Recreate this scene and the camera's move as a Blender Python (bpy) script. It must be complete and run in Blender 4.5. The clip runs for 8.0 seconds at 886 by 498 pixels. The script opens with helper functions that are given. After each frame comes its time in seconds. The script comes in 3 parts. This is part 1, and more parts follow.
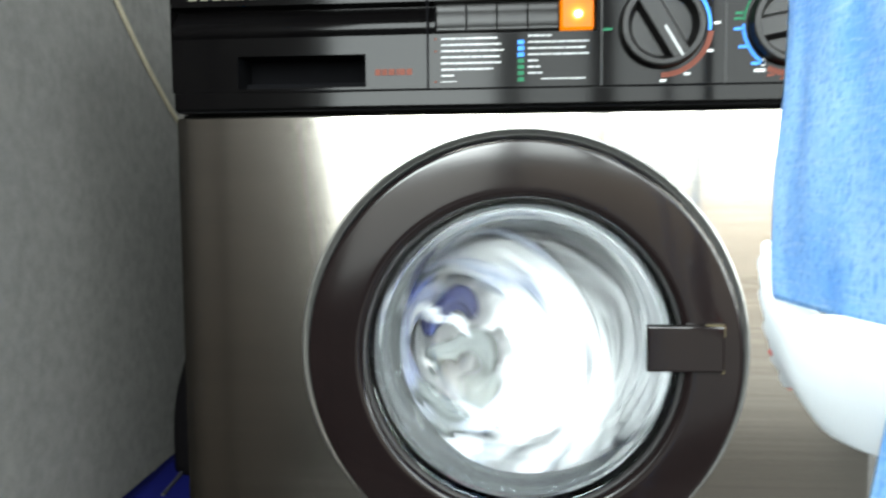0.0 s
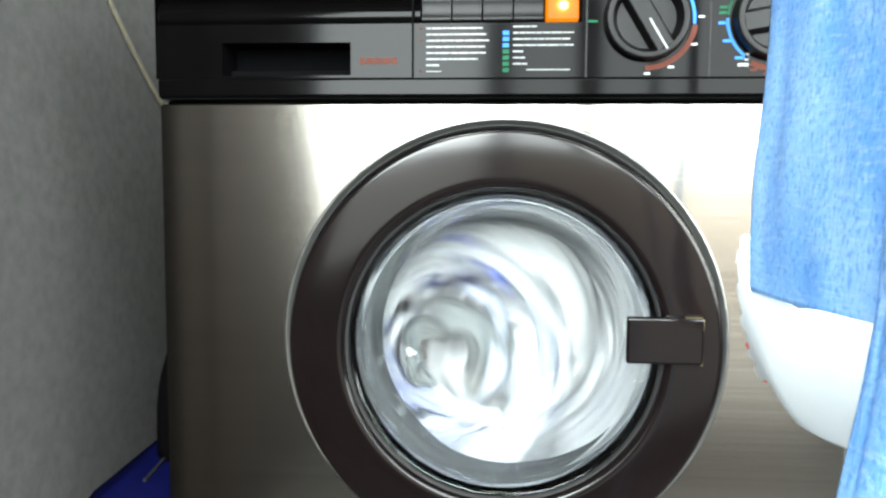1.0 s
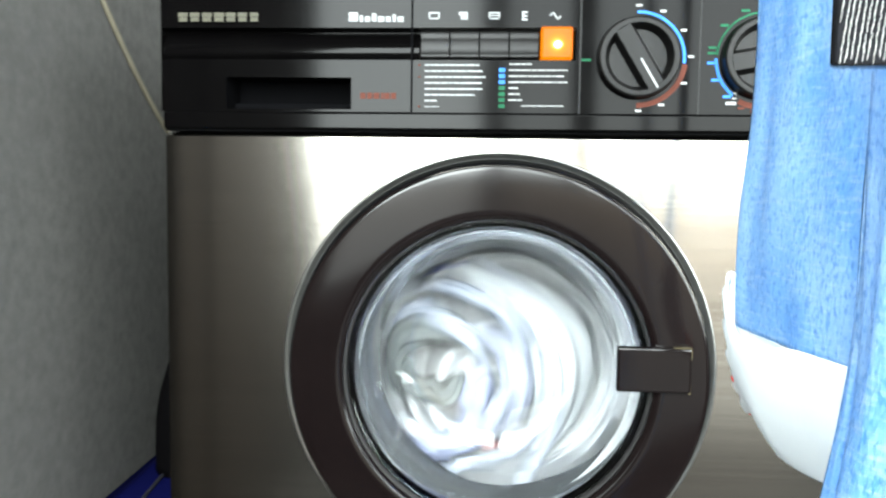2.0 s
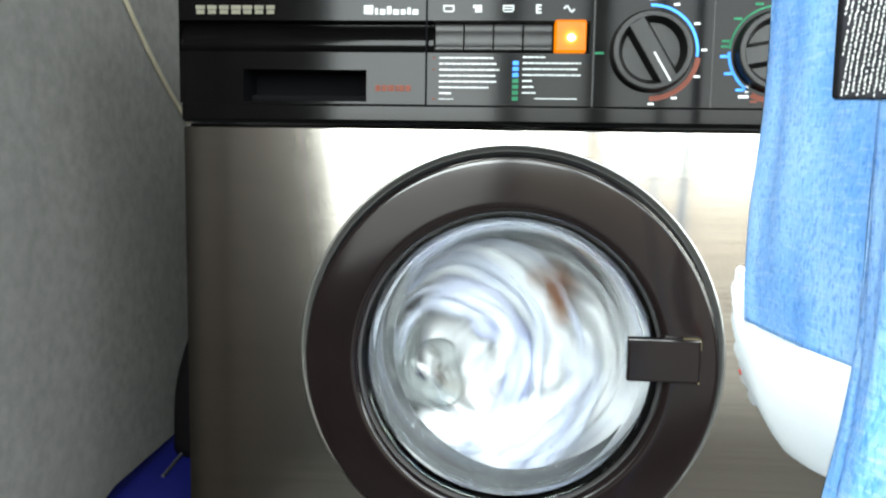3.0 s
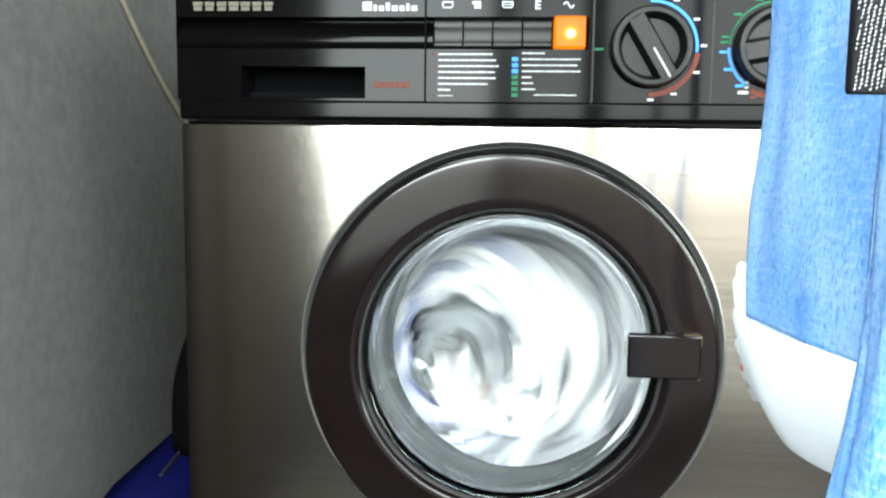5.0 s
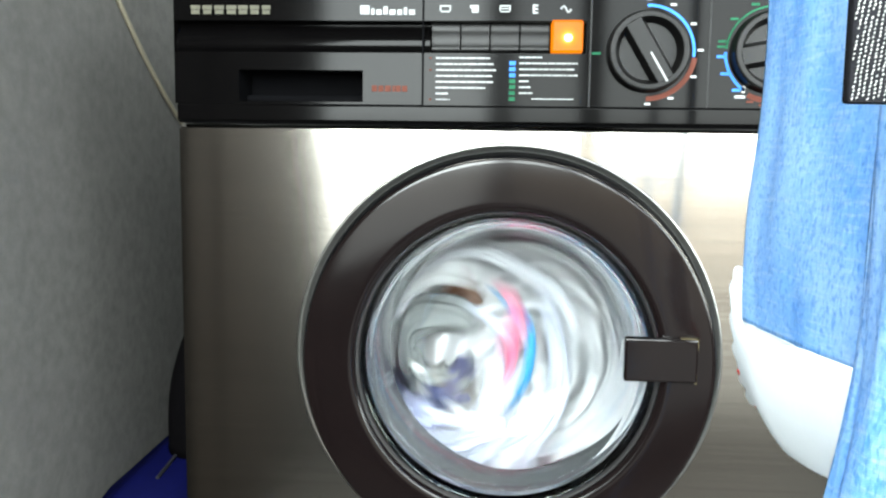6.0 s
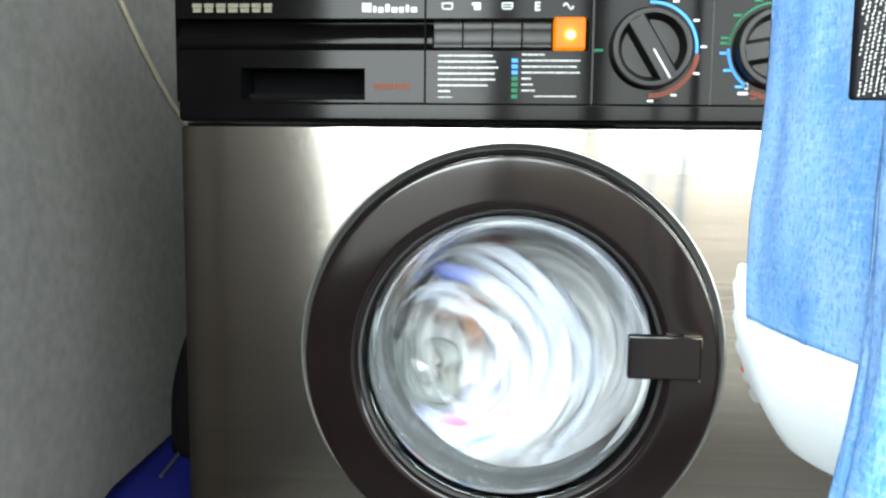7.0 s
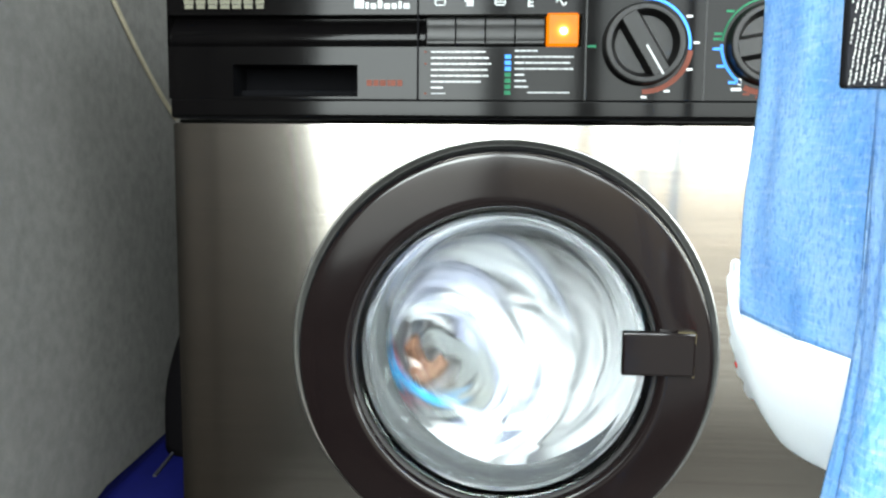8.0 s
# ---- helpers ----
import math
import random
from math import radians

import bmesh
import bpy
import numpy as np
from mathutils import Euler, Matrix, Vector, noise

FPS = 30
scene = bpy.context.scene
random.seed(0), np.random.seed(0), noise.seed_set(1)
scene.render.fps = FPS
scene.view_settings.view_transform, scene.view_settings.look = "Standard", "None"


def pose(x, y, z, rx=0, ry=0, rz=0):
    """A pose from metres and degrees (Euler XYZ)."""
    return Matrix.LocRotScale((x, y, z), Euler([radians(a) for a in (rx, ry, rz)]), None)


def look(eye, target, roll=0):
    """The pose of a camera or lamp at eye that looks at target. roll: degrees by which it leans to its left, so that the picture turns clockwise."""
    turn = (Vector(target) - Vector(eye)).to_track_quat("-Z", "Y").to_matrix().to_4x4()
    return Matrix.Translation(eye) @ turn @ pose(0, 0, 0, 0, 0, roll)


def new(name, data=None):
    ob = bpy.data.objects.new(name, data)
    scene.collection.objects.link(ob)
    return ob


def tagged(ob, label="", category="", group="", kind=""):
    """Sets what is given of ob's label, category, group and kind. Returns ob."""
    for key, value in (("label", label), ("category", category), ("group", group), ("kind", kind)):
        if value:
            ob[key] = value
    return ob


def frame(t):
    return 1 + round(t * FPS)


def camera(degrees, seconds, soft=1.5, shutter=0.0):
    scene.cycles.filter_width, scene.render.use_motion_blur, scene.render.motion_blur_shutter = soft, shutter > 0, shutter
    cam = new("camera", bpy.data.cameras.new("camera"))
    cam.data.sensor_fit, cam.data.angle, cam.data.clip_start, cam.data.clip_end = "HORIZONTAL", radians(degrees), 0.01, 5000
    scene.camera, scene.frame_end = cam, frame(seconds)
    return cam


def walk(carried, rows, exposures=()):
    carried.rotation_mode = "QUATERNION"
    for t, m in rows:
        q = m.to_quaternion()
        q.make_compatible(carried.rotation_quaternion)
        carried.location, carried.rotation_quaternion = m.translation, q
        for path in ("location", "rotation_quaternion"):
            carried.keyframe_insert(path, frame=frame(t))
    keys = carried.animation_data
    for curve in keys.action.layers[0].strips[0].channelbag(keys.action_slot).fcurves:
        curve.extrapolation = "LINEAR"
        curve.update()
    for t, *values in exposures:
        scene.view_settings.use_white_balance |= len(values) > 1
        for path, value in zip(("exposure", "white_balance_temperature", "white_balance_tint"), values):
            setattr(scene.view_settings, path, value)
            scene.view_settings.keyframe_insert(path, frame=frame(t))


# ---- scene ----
cam = camera(55.0, 8.0, soft=2.2, shutter=2.6)
PATH = [
    (0, (0.008, -0.75, 0.657), (-0.176, 1.236, 0.504), -0.5),
    (0.5, (0.011, -0.752, 0.66), (-0.151, 1.235, 0.501), -0.0),
    (1, (0.014, -0.751, 0.657), (-0.145, 1.234, 0.48), 0.3),
    (1.5, (0.014, -0.76, 0.667), (-0.123, 1.23, 0.522), 0.7),
    (3, (0.014, -0.782, 0.695), (-0.162, 1.198, 0.474), 0.9),
    (3.5, (0.009, -0.781, 0.699), (-0.159, 1.198, 0.469), 0.8),
    (4, (0.011, -0.782, 0.698), (-0.171, 1.197, 0.472), 0.5),
    (4.5, (0.01, -0.78, 0.694), (-0.163, 1.199, 0.466), 0.6),
    (6, (0.008, -0.781, 0.697), (-0.146, 1.201, 0.472), 0.8),
    (6.5, (0.009, -0.778, 0.695), (-0.158, 1.202, 0.472), 0.7),
    (7, (0.007, -0.78, 0.697), (-0.151, 1.2, 0.467), 0.6),
    (7.5, (0.008, -0.78, 0.697), (-0.147, 1.2, 0.464), 0.4),
    (8, (0.009, -0.778, 0.694), (-0.139, 1.203, 0.464), 0.5),
]
walk(cam, [(t, look(eye, target, roll)) for t, eye, target, roll in PATH])


# ---- light ----
world = bpy.data.worlds.new("world")
scene.world = world
world.use_nodes = True
wn = world.node_tree
sky = wn.nodes.new("ShaderNodeTexSky")
sky.sky_type = "NISHITA"
sky.sun_disc = False
sky.sun_elevation, sky.sun_rotation = radians(35), radians(160)
wn.links.new(sky.outputs[0], wn.nodes["Background"].inputs[0])
wn.nodes["Background"].inputs[1].default_value = 0.1


def area(name, m, sx, sy, watts, colour):
    d = bpy.data.lights.new(name, "AREA")
    d.shape, d.size, d.size_y, d.energy, d.color = "RECTANGLE", sx, sy, watts, colour
    ob = new(name, d)
    ob.matrix_world = m
    return ob


BACK, SIDE, FAR, RIGHT, TOP = -1.25, -0.5, 0.74, 1.8, 2.4
PANES = ((-0.455, -0.03, 0.42, 1.98), (-0.01, 0.74, 0.10, 1.98), (0.78, 1.70, 0.50, 1.45))      # x0, x1, z0, z1 of the openings behind the camera; the third is added for side light
EAST = (-1.15, -0.40, 0.50, 1.45)                                                              # y0, y1, z0, z1 of an added, unseen opening in the east wall
RAIL = 0.74                                                                                    # middle rail of the two tall openings
# x0, x1, z0, z1 and watts for each square metre: sky through the panes; weak low lamps added for the sheen on ring and
# steel
# the last row is an added far lamp that grades the wall beside the machine
for x0, x1, z0, z1, watts in ((-0.455, -0.03, RAIL, 1.98, 145), (-0.455, -0.03, 0.42, RAIL, 13), (-0.01, 0.74, RAIL, 1.98, 72), (-0.01, 0.74, 0.10, RAIL, 3.2), (0.78, 1.70, 0.50, 1.45, 122)):
    area("window_daylight", look(((x0 + x1) / 2, BACK - 0.03, (z0 + z1) / 2), ((x0 + x1) / 2, 0, (z0 + z1) / 2)), x1 - x0, z1 - z0, watts * (x1 - x0) * (z1 - z0), (0.91, 1.0, 0.99))
# side light added from the east, for the falloff into the gap
area("window_daylight", look((RIGHT + 0.03, -0.775, 0.975), (0, -0.775, 0.975)), 0.75, 0.95, 40 * 0.75 * 0.95, (0.91, 1.0, 0.99))
# weak fill from above, added; its lamp is out of view
area("ceiling_lamp_light", look((0.1, -0.72, 2.33), (0.1, -0.72, 0)), 0.28, 0.28, 1.5, (0.90, 1.0, 1.0))
scene.view_settings.exposure = 0.0


# ---- materials ----
def mat(name, colour, rough=0.5, metal=0.0, grain=None, amount=0.15, bump=0.0, scale=60.0, stretch=(1, 1, 1), **extra):
    m = bpy.data.materials.new(name)
    m.use_nodes = True
    nt = m.node_tree
    b = nt.nodes["Principled BSDF"]
    b.inputs["Base Color"].default_value = (*colour, 1)
    b.inputs["Roughness"].default_value, b.inputs["Metallic"].default_value = rough, metal
    for k, v in extra.items():
        b.inputs[k.replace("_", " ")].default_value = v
    co = nt.nodes.new("ShaderNodeTexCoord")
    mp = nt.nodes.new("ShaderNodeMapping")
    mp.inputs["Scale"].default_value = stretch
    nt.links.new(co.outputs["Object"], mp.inputs[0])
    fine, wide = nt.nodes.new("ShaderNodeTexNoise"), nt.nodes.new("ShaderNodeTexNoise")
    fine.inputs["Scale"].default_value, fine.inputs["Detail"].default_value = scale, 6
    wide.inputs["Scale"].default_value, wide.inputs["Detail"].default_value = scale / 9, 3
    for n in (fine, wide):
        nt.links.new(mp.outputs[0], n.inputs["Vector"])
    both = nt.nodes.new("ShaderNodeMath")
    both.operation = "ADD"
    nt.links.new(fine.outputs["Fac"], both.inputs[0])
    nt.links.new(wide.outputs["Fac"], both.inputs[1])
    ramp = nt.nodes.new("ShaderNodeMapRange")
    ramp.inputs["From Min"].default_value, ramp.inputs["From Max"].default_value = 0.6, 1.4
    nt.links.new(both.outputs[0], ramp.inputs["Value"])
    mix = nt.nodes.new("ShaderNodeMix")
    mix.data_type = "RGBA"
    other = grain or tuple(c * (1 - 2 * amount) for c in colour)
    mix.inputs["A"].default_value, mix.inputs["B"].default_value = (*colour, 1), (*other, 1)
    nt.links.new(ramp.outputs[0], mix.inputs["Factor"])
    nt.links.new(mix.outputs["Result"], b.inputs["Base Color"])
    r2 = nt.nodes.new("ShaderNodeMapRange")
    r2.inputs["To Min"].default_value, r2.inputs["To Max"].default_value = max(0.02, rough * 0.85), min(1.0, rough * 1.15)
    nt.links.new(wide.outputs["Fac"], r2.inputs["Value"])
    nt.links.new(r2.outputs[0], b.inputs["Roughness"])
    if bump:
        bp = nt.nodes.new("ShaderNodeBump")
        bp.inputs["Strength"].default_value, bp.inputs["Distance"].default_value = bump, 0.002
        nt.links.new(fine.outputs["Fac"], bp.inputs["Height"])
        nt.links.new(bp.outputs[0], b.inputs["Normal"])
    return m


def steel_mat():
    # fine and wide horizontal streaks vary the colour
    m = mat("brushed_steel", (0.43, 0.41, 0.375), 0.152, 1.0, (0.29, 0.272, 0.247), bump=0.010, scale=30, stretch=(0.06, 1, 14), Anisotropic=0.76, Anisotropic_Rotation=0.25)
    nt = m.node_tree
    tan = nt.nodes.new("ShaderNodeTangent")
    tan.direction_type = "UV_MAP"
    nt.links.new(tan.outputs[0], nt.nodes["Principled BSDF"].inputs["Tangent"])
    return m


def denim_mat():
    """Washed denim: pale and blue threads, slubs both ways, worn patches."""
    m = mat("washed_denim", (0.095, 0.35, 0.77), 0.9, 0, (0.50, 0.78, 0.94), bump=0.7, scale=260, stretch=(1.3, 1.3, 0.6))
    nt = m.node_tree
    b = nt.nodes["Principled BSDF"]
    co = nt.nodes.new("ShaderNodeTexCoord")
    colour = b.inputs["Base Color"].links[0].from_socket
    # long vertical slubs, short cross slubs, fine diagonal twill
    for stretch, scale, lo, hi, tint, share in (((5, 5, 0.35), 45, 0.42, 0.66, (0.16, 0.44, 0.92), 0.5), ((0.5, 0.5, 4.0), 110, 0.50, 0.72, (0.85, 0.95, 1.0), 0.55), ((1, 1, 0.8), 14, 0.44, 0.68, (0.75, 0.92, 1.0), 0.35), ((1, 1, 0.7), 330, 0.52, 0.66, (0.03, 0.20, 0.52), 0.75)):
        mp, no, rg, mx = nt.nodes.new("ShaderNodeMapping"), nt.nodes.new("ShaderNodeTexNoise"), nt.nodes.new("ShaderNodeMapRange"), nt.nodes.new("ShaderNodeMix")
        mp.inputs["Scale"].default_value = stretch
        no.inputs["Scale"].default_value, no.inputs["Detail"].default_value = scale, 4
        rg.inputs["From Min"].default_value, rg.inputs["From Max"].default_value, rg.inputs["To Max"].default_value = lo, hi, share
        mx.data_type = "RGBA"
        mx.inputs["B"].default_value = (*tint, 1)
        nt.links.new(co.outputs["Object"], mp.inputs[0])
        nt.links.new(mp.outputs[0], no.inputs["Vector"])
        nt.links.new(no.outputs["Fac"], rg.inputs["Value"])
        nt.links.new(rg.outputs[0], mx.inputs["Factor"])
        nt.links.new(colour, mx.inputs["A"])
        colour = mx.outputs["Result"]
    wv = nt.nodes.new("ShaderNodeTexWave")
    wv.bands_direction = "DIAGONAL"
    wv.inputs["Scale"].default_value, wv.inputs["Distortion"].default_value = 420, 3.0
    nt.links.new(co.outputs["Object"], wv.inputs["Vector"])
    mix = nt.nodes.new("ShaderNodeMix")
    mix.data_type, mix.blend_type = "RGBA", "MULTIPLY"
    mix.inputs["Factor"].default_value = 0.16
    nt.links.new(colour, mix.inputs["A"])
    nt.links.new(wv.outputs["Color"], mix.inputs["B"])
    nt.links.new(mix.outputs["Result"], b.inputs["Base Color"])
    return m


def knit_mat():
    m = mat("black_white_knit", (0.006, 0.006, 0.007), 0.95, 0, (0.010, 0.010, 0.012), bump=0.3, scale=400, Specular_IOR_Level=0.05)
    return m


def glass_mat(name, rough=0.0, colour=(0.87, 0.90, 0.905)):
    m = bpy.data.materials.new(name)
    m.use_nodes = True
    b = m.node_tree.nodes["Principled BSDF"]
    b.inputs["Base Color"].default_value = (*colour, 1)
    b.inputs["Transmission Weight"].default_value, b.inputs["Roughness"].default_value, b.inputs["IOR"].default_value = 1.0, rough, 1.45
    return m


def glow_mat(name, colour, strength, base):
    m = mat(name, base, 0.3)
    b = m.node_tree.nodes["Principled BSDF"]
    b.inputs["Emission Color"].default_value, b.inputs["Emission Strength"].default_value = (*colour, 1), strength
    return m


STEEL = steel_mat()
CHROME = mat("polished_steel", (0.26, 0.26, 0.25), 0.30, 1.0, scale=90)
DRUM = mat("drum_steel", (0.6, 0.6, 0.6), 0.3, 1.0, scale=80)
BLACK = mat("black_plastic", (0.0009, 0.0008, 0.0009), 0.105, 0, (0.0014, 0.0013, 0.0013), scale=300, Specular_IOR_Level=0.066)
MATTE = mat("matte_black_plastic", (0.003, 0.003, 0.003), 0.38, 0, (0.0045, 0.0042, 0.0042), bump=0.004, scale=300, Specular_IOR_Level=0.16)
DEEP = mat("dark_recess", (0.0010, 0.0010, 0.0014), 0.8, scale=100, Specular_IOR_Level=0.04)
BROWN = mat("dark_brown_plastic", (0.0034, 0.0023, 0.0024), 0.13, 0, (0.0048, 0.0031, 0.0031), scale=240, Specular_IOR_Level=0.3)
RUBBER = mat("black_rubber", (0.012, 0.012, 0.013), 0.45, scale=120)
SEAL = mat("worn_grey_seal", (0.03, 0.029, 0.029), 0.6, scale=120, Specular_IOR_Level=0.1)
GREY_RUBBER = mat("grey_rubber", (0.050, 0.052, 0.053), 0.7, scale=60, Specular_IOR_Level=0.06)
PAINT = mat("cabinet_paint", (0.10, 0.09, 0.085), 0.45, scale=40)
WALL = mat("wall_paint", (0.098, 0.095, 0.090), 0.85, 0, (0.056, 0.054, 0.052), bump=0.25, scale=620)
DARK_BOARD = mat("dark_board_paint", (0.024, 0.018, 0.014), 0.95, 0, (0.016, 0.012, 0.009), scale=30, stretch=(6, 6, 0.5), Specular_IOR_Level=0.05)
FLOOR = mat("floor_tile", (0.055, 0.050, 0.044), 0.4, bump=0.03, scale=30)
WHITE = mat("white_print", (0.32, 0.33, 0.33), 0.6, Specular_IOR_Level=0.1, scale=200)
BLUE_PRINT = mat("blue_print", (0.035, 0.17, 0.52), 0.6, Specular_IOR_Level=0.1, scale=200)
RED_PRINT = mat("red_brown_print", (0.075, 0.020, 0.012), 0.6, Specular_IOR_Level=0.1, scale=200)
GREEN_PRINT = mat("green_print", (0.008, 0.085, 0.04), 0.6, Specular_IOR_Level=0.1, scale=200)
SILVER_PRINT = mat("silver_print", (0.07, 0.067, 0.05), 0.5, Specular_IOR_Level=0.1, scale=200)
GREY_LINE = mat("grey_line", (0.022, 0.022, 0.022), 0.5, Specular_IOR_Level=0.1, scale=200)
ORANGE = glow_mat("lit_orange_button", (1.0, 0.2, 0.0), 1.0, (0.10, 0.012, 0.0))
ORANGE.node_tree.nodes["Principled BSDF"].inputs["Specular IOR Level"].default_value = 0.08


def lens_glow(m, centre):
    """The lens is brightest over the little lamp inside it."""
    nt = m.node_tree
    co, dist, ramp = nt.nodes.new("ShaderNodeTexCoord"), nt.nodes.new("ShaderNodeVectorMath"), nt.nodes.new("ShaderNodeValToRGB")
    dist.operation = "DISTANCE"
    dist.inputs[1].default_value = centre
    scale = nt.nodes.new("ShaderNodeMath")
    scale.operation, scale.inputs[1].default_value = "MULTIPLY", 50.0
    nt.links.new(co.outputs["Object"], dist.inputs[0])
    nt.links.new(dist.outputs["Value"], scale.inputs[0])
    nt.links.new(scale.outputs[0], ramp.inputs[0])
    for pos, col in ((0.20, (1.0, 0.75, 0.05, 1)), (0.34, (1.0, 0.42, 0.0, 1)), (0.52, (1.0, 0.31, 0.0, 1))):
        e = ramp.color_ramp.elements.new(pos)
        e.color = col
    ramp.color_ramp.elements[0].color = (1.0, 0.95, 0.3, 1)
    ramp.color_ramp.elements[-1].color = (0.98, 0.24, 0.0, 1)
    b = nt.nodes["Principled BSDF"]
    nt.links.new(ramp.outputs[0], b.inputs["Emission Color"])
    b.inputs["Emission Strength"].default_value = 1.0


lens_glow(ORANGE, (0.0550, -0.0165, 0.7985))
BULB = glow_mat("neon_bulb", (1.0, 0.92, 0.40), 1.2, (0.9, 0.6, 0.2))
BRASS = mat("tarnished_brass", (0.16, 0.135, 0.08), 0.35, 1.0, scale=90)
GLASS = glass_mat("door_glass")
DENIM = denim_mat()
LINING = mat("pale_denim_inside", (0.90, 0.93, 0.94), 0.9, 0, (0.87, 0.91, 0.93), bump=0.12, scale=120, stretch=(2.5, 2.5, 0.6))


def let_through(m, share, colour):
    """Thin cloth lets part of the light through."""
    nt = m.node_tree
    out = nt.nodes["Material Output"]
    thin, mix = nt.nodes.new("ShaderNodeBsdfTranslucent"), nt.nodes.new("ShaderNodeMixShader")
    thin.inputs[0].default_value = (*colour, 1)
    mix.inputs[0].default_value = share
    nt.links.new(nt.nodes["Principled BSDF"].outputs[0], mix.inputs[1])
    nt.links.new(thin.outputs[0], mix.inputs[2])
    nt.links.new(mix.outputs[0], out.inputs[0])


let_through(DENIM, 0.45, (0.46, 0.77, 1.0))
let_through(LINING, 0.30, (0.92, 0.94, 0.96))
KNIT, KNIT_WHITE = knit_mat(), mat("white_yarn", (0.44, 0.44, 0.42), 0.9, bump=0.3, scale=500)
RED_TAG = mat("red_tag", (0.75, 0.02, 0.015), 0.7, scale=100)
CABLE = mat("cream_cable", (0.20, 0.18, 0.13), 0.5, scale=80)
BAG = mat("blue_woven_plastic", (0.0014, 0.0022, 0.036), 0.7, 0, (0.0008, 0.0014, 0.022), bump=0.2, scale=160, Specular_IOR_Level=0.06)
STRIP = mat("grey_strip", (0.022, 0.022, 0.028), 0.7, scale=80, Specular_IOR_Level=0.1)
DARK_MATTE = mat("black_matte", (0.0025, 0.0022, 0.0026), 0.95, bump=0.3, scale=150, Specular_IOR_Level=0.03)
FRAME = mat("white_window_paint", (0.8, 0.8, 0.78), 0.4, scale=60)


# ---- building blocks ----
def part(name, bm, material, parent=None, label="", smooth=False, kind=""):
    me = bpy.data.meshes.new(name)
    bmesh.ops.recalc_face_normals(bm, faces=bm.faces)
    bm.to_mesh(me)
    bm.free()
    for m in material if isinstance(material, (list, tuple)) else (material,):
        me.materials.append(m)
    if smooth:
        me.polygons.foreach_set("use_smooth", [True] * len(me.polygons))
    ob = new(name, me)
    ob.parent = parent
    return tagged(ob, label=label, kind=kind)


def add_box(bm, x0, x1, y0, y1, z0, z1, bevel=0.0, seg=2):
    r = bmesh.ops.create_cube(bm, size=1, matrix=Matrix.Translation(((x0 + x1) / 2, (y0 + y1) / 2, (z0 + z1) / 2)) @ Matrix.Diagonal((x1 - x0, y1 - y0, z1 - z0, 1)))
    if bevel:
        edges = list({e for v in r["verts"] for e in v.link_edges})
        bmesh.ops.bevel(bm, geom=edges, offset=bevel, segments=seg, profile=0.5, affect="EDGES")
    return bm


def boxed(*a, **k):
    return add_box(bmesh.new(), *a, **k)


def revolve(profile, cx=0.0, cz=0.0, n=96, closed=False, wobble=None):
    """A body turned about a line along y, from (radius, y) pairs."""
    bm = bmesh.new()
    rings = []
    for r, y in profile:
        ring = []
        for i in range(n):
            a = 2 * math.pi * i / n
            q = r + (wobble(a, y) if wobble else 0)
            ring.append(bm.verts.new((cx + q * math.sin(a), y, cz + q * math.cos(a))))
        rings.append(ring)
    pairs = list(zip(rings, rings[1:])) + ([(rings[-1], rings[0])] if closed else [])
    for p, q in pairs:
        for i in range(n):
            bm.faces.new((p[i], p[(i + 1) % n], q[(i + 1) % n], q[i]))
    return bm


def arc_strip(cx, cz, r0, r1, a0, a1, y, depth=0.0006, n=24):
    """A flat curved strip; angles in degrees, clockwise from the top."""
    bm = bmesh.new()
    rows = []
    for i in range(n + 1):
        a = radians(a0 + (a1 - a0) * i / n)
        s, c = math.sin(a), math.cos(a)
        rows.append([bm.verts.new((cx + r * s, yy, cz + r * c)) for r, yy in ((r0, y), (r1, y), (r1, y - depth), (r0, y - depth))])
    for p, q in zip(rows, rows[1:]):
        for k in range(4):
            bm.faces.new((p[k], p[(k + 1) % 4], q[(k + 1) % 4], q[k]))
    bm.faces.new(rows[0])
    bm.faces.new(rows[-1])
    return bm


def loft(rings, close=True, cap=False):
    bm = bmesh.new()
    vs = [[bm.verts.new(p) for p in ring] for ring in rings]
    n = len(vs[0])
    for p, q in zip(vs, vs[1:]):
        for i in range(n if close else n - 1):
            bm.faces.new((p[i], p[(i + 1) % n], q[(i + 1) % n], q[i]))
    if cap:
        bm.faces.new(vs[0])
        bm.faces.new(vs[-1])
    return bm


def tube(points, r, n=10):
    rings = []
    pts = [Vector(p) for p in points]
    for i, p in enumerate(pts):
        d = (pts[min(i + 1, len(pts) - 1)] - pts[max(i - 1, 0)]).normalized()
        u = d.orthogonal().normalized() if i == 0 else (u - d * u.dot(d)).normalized()
        v = d.cross(u)
        rings.append([p + r * (math.cos(2 * math.pi * k / n) * u + math.sin(2 * math.pi * k / n) * v) for k in range(n)])
    return loft(rings, cap=True)


def empty(name, m=Matrix(), **tags):
    ob = new(name)
    ob.matrix_world = m
    return tagged(ob, **tags)


# ---- the room ----
def wall_box(name, *b, material=WALL, label="plain painted wall"):
    return part(name, boxed(*b), material, label=label, kind="structure")


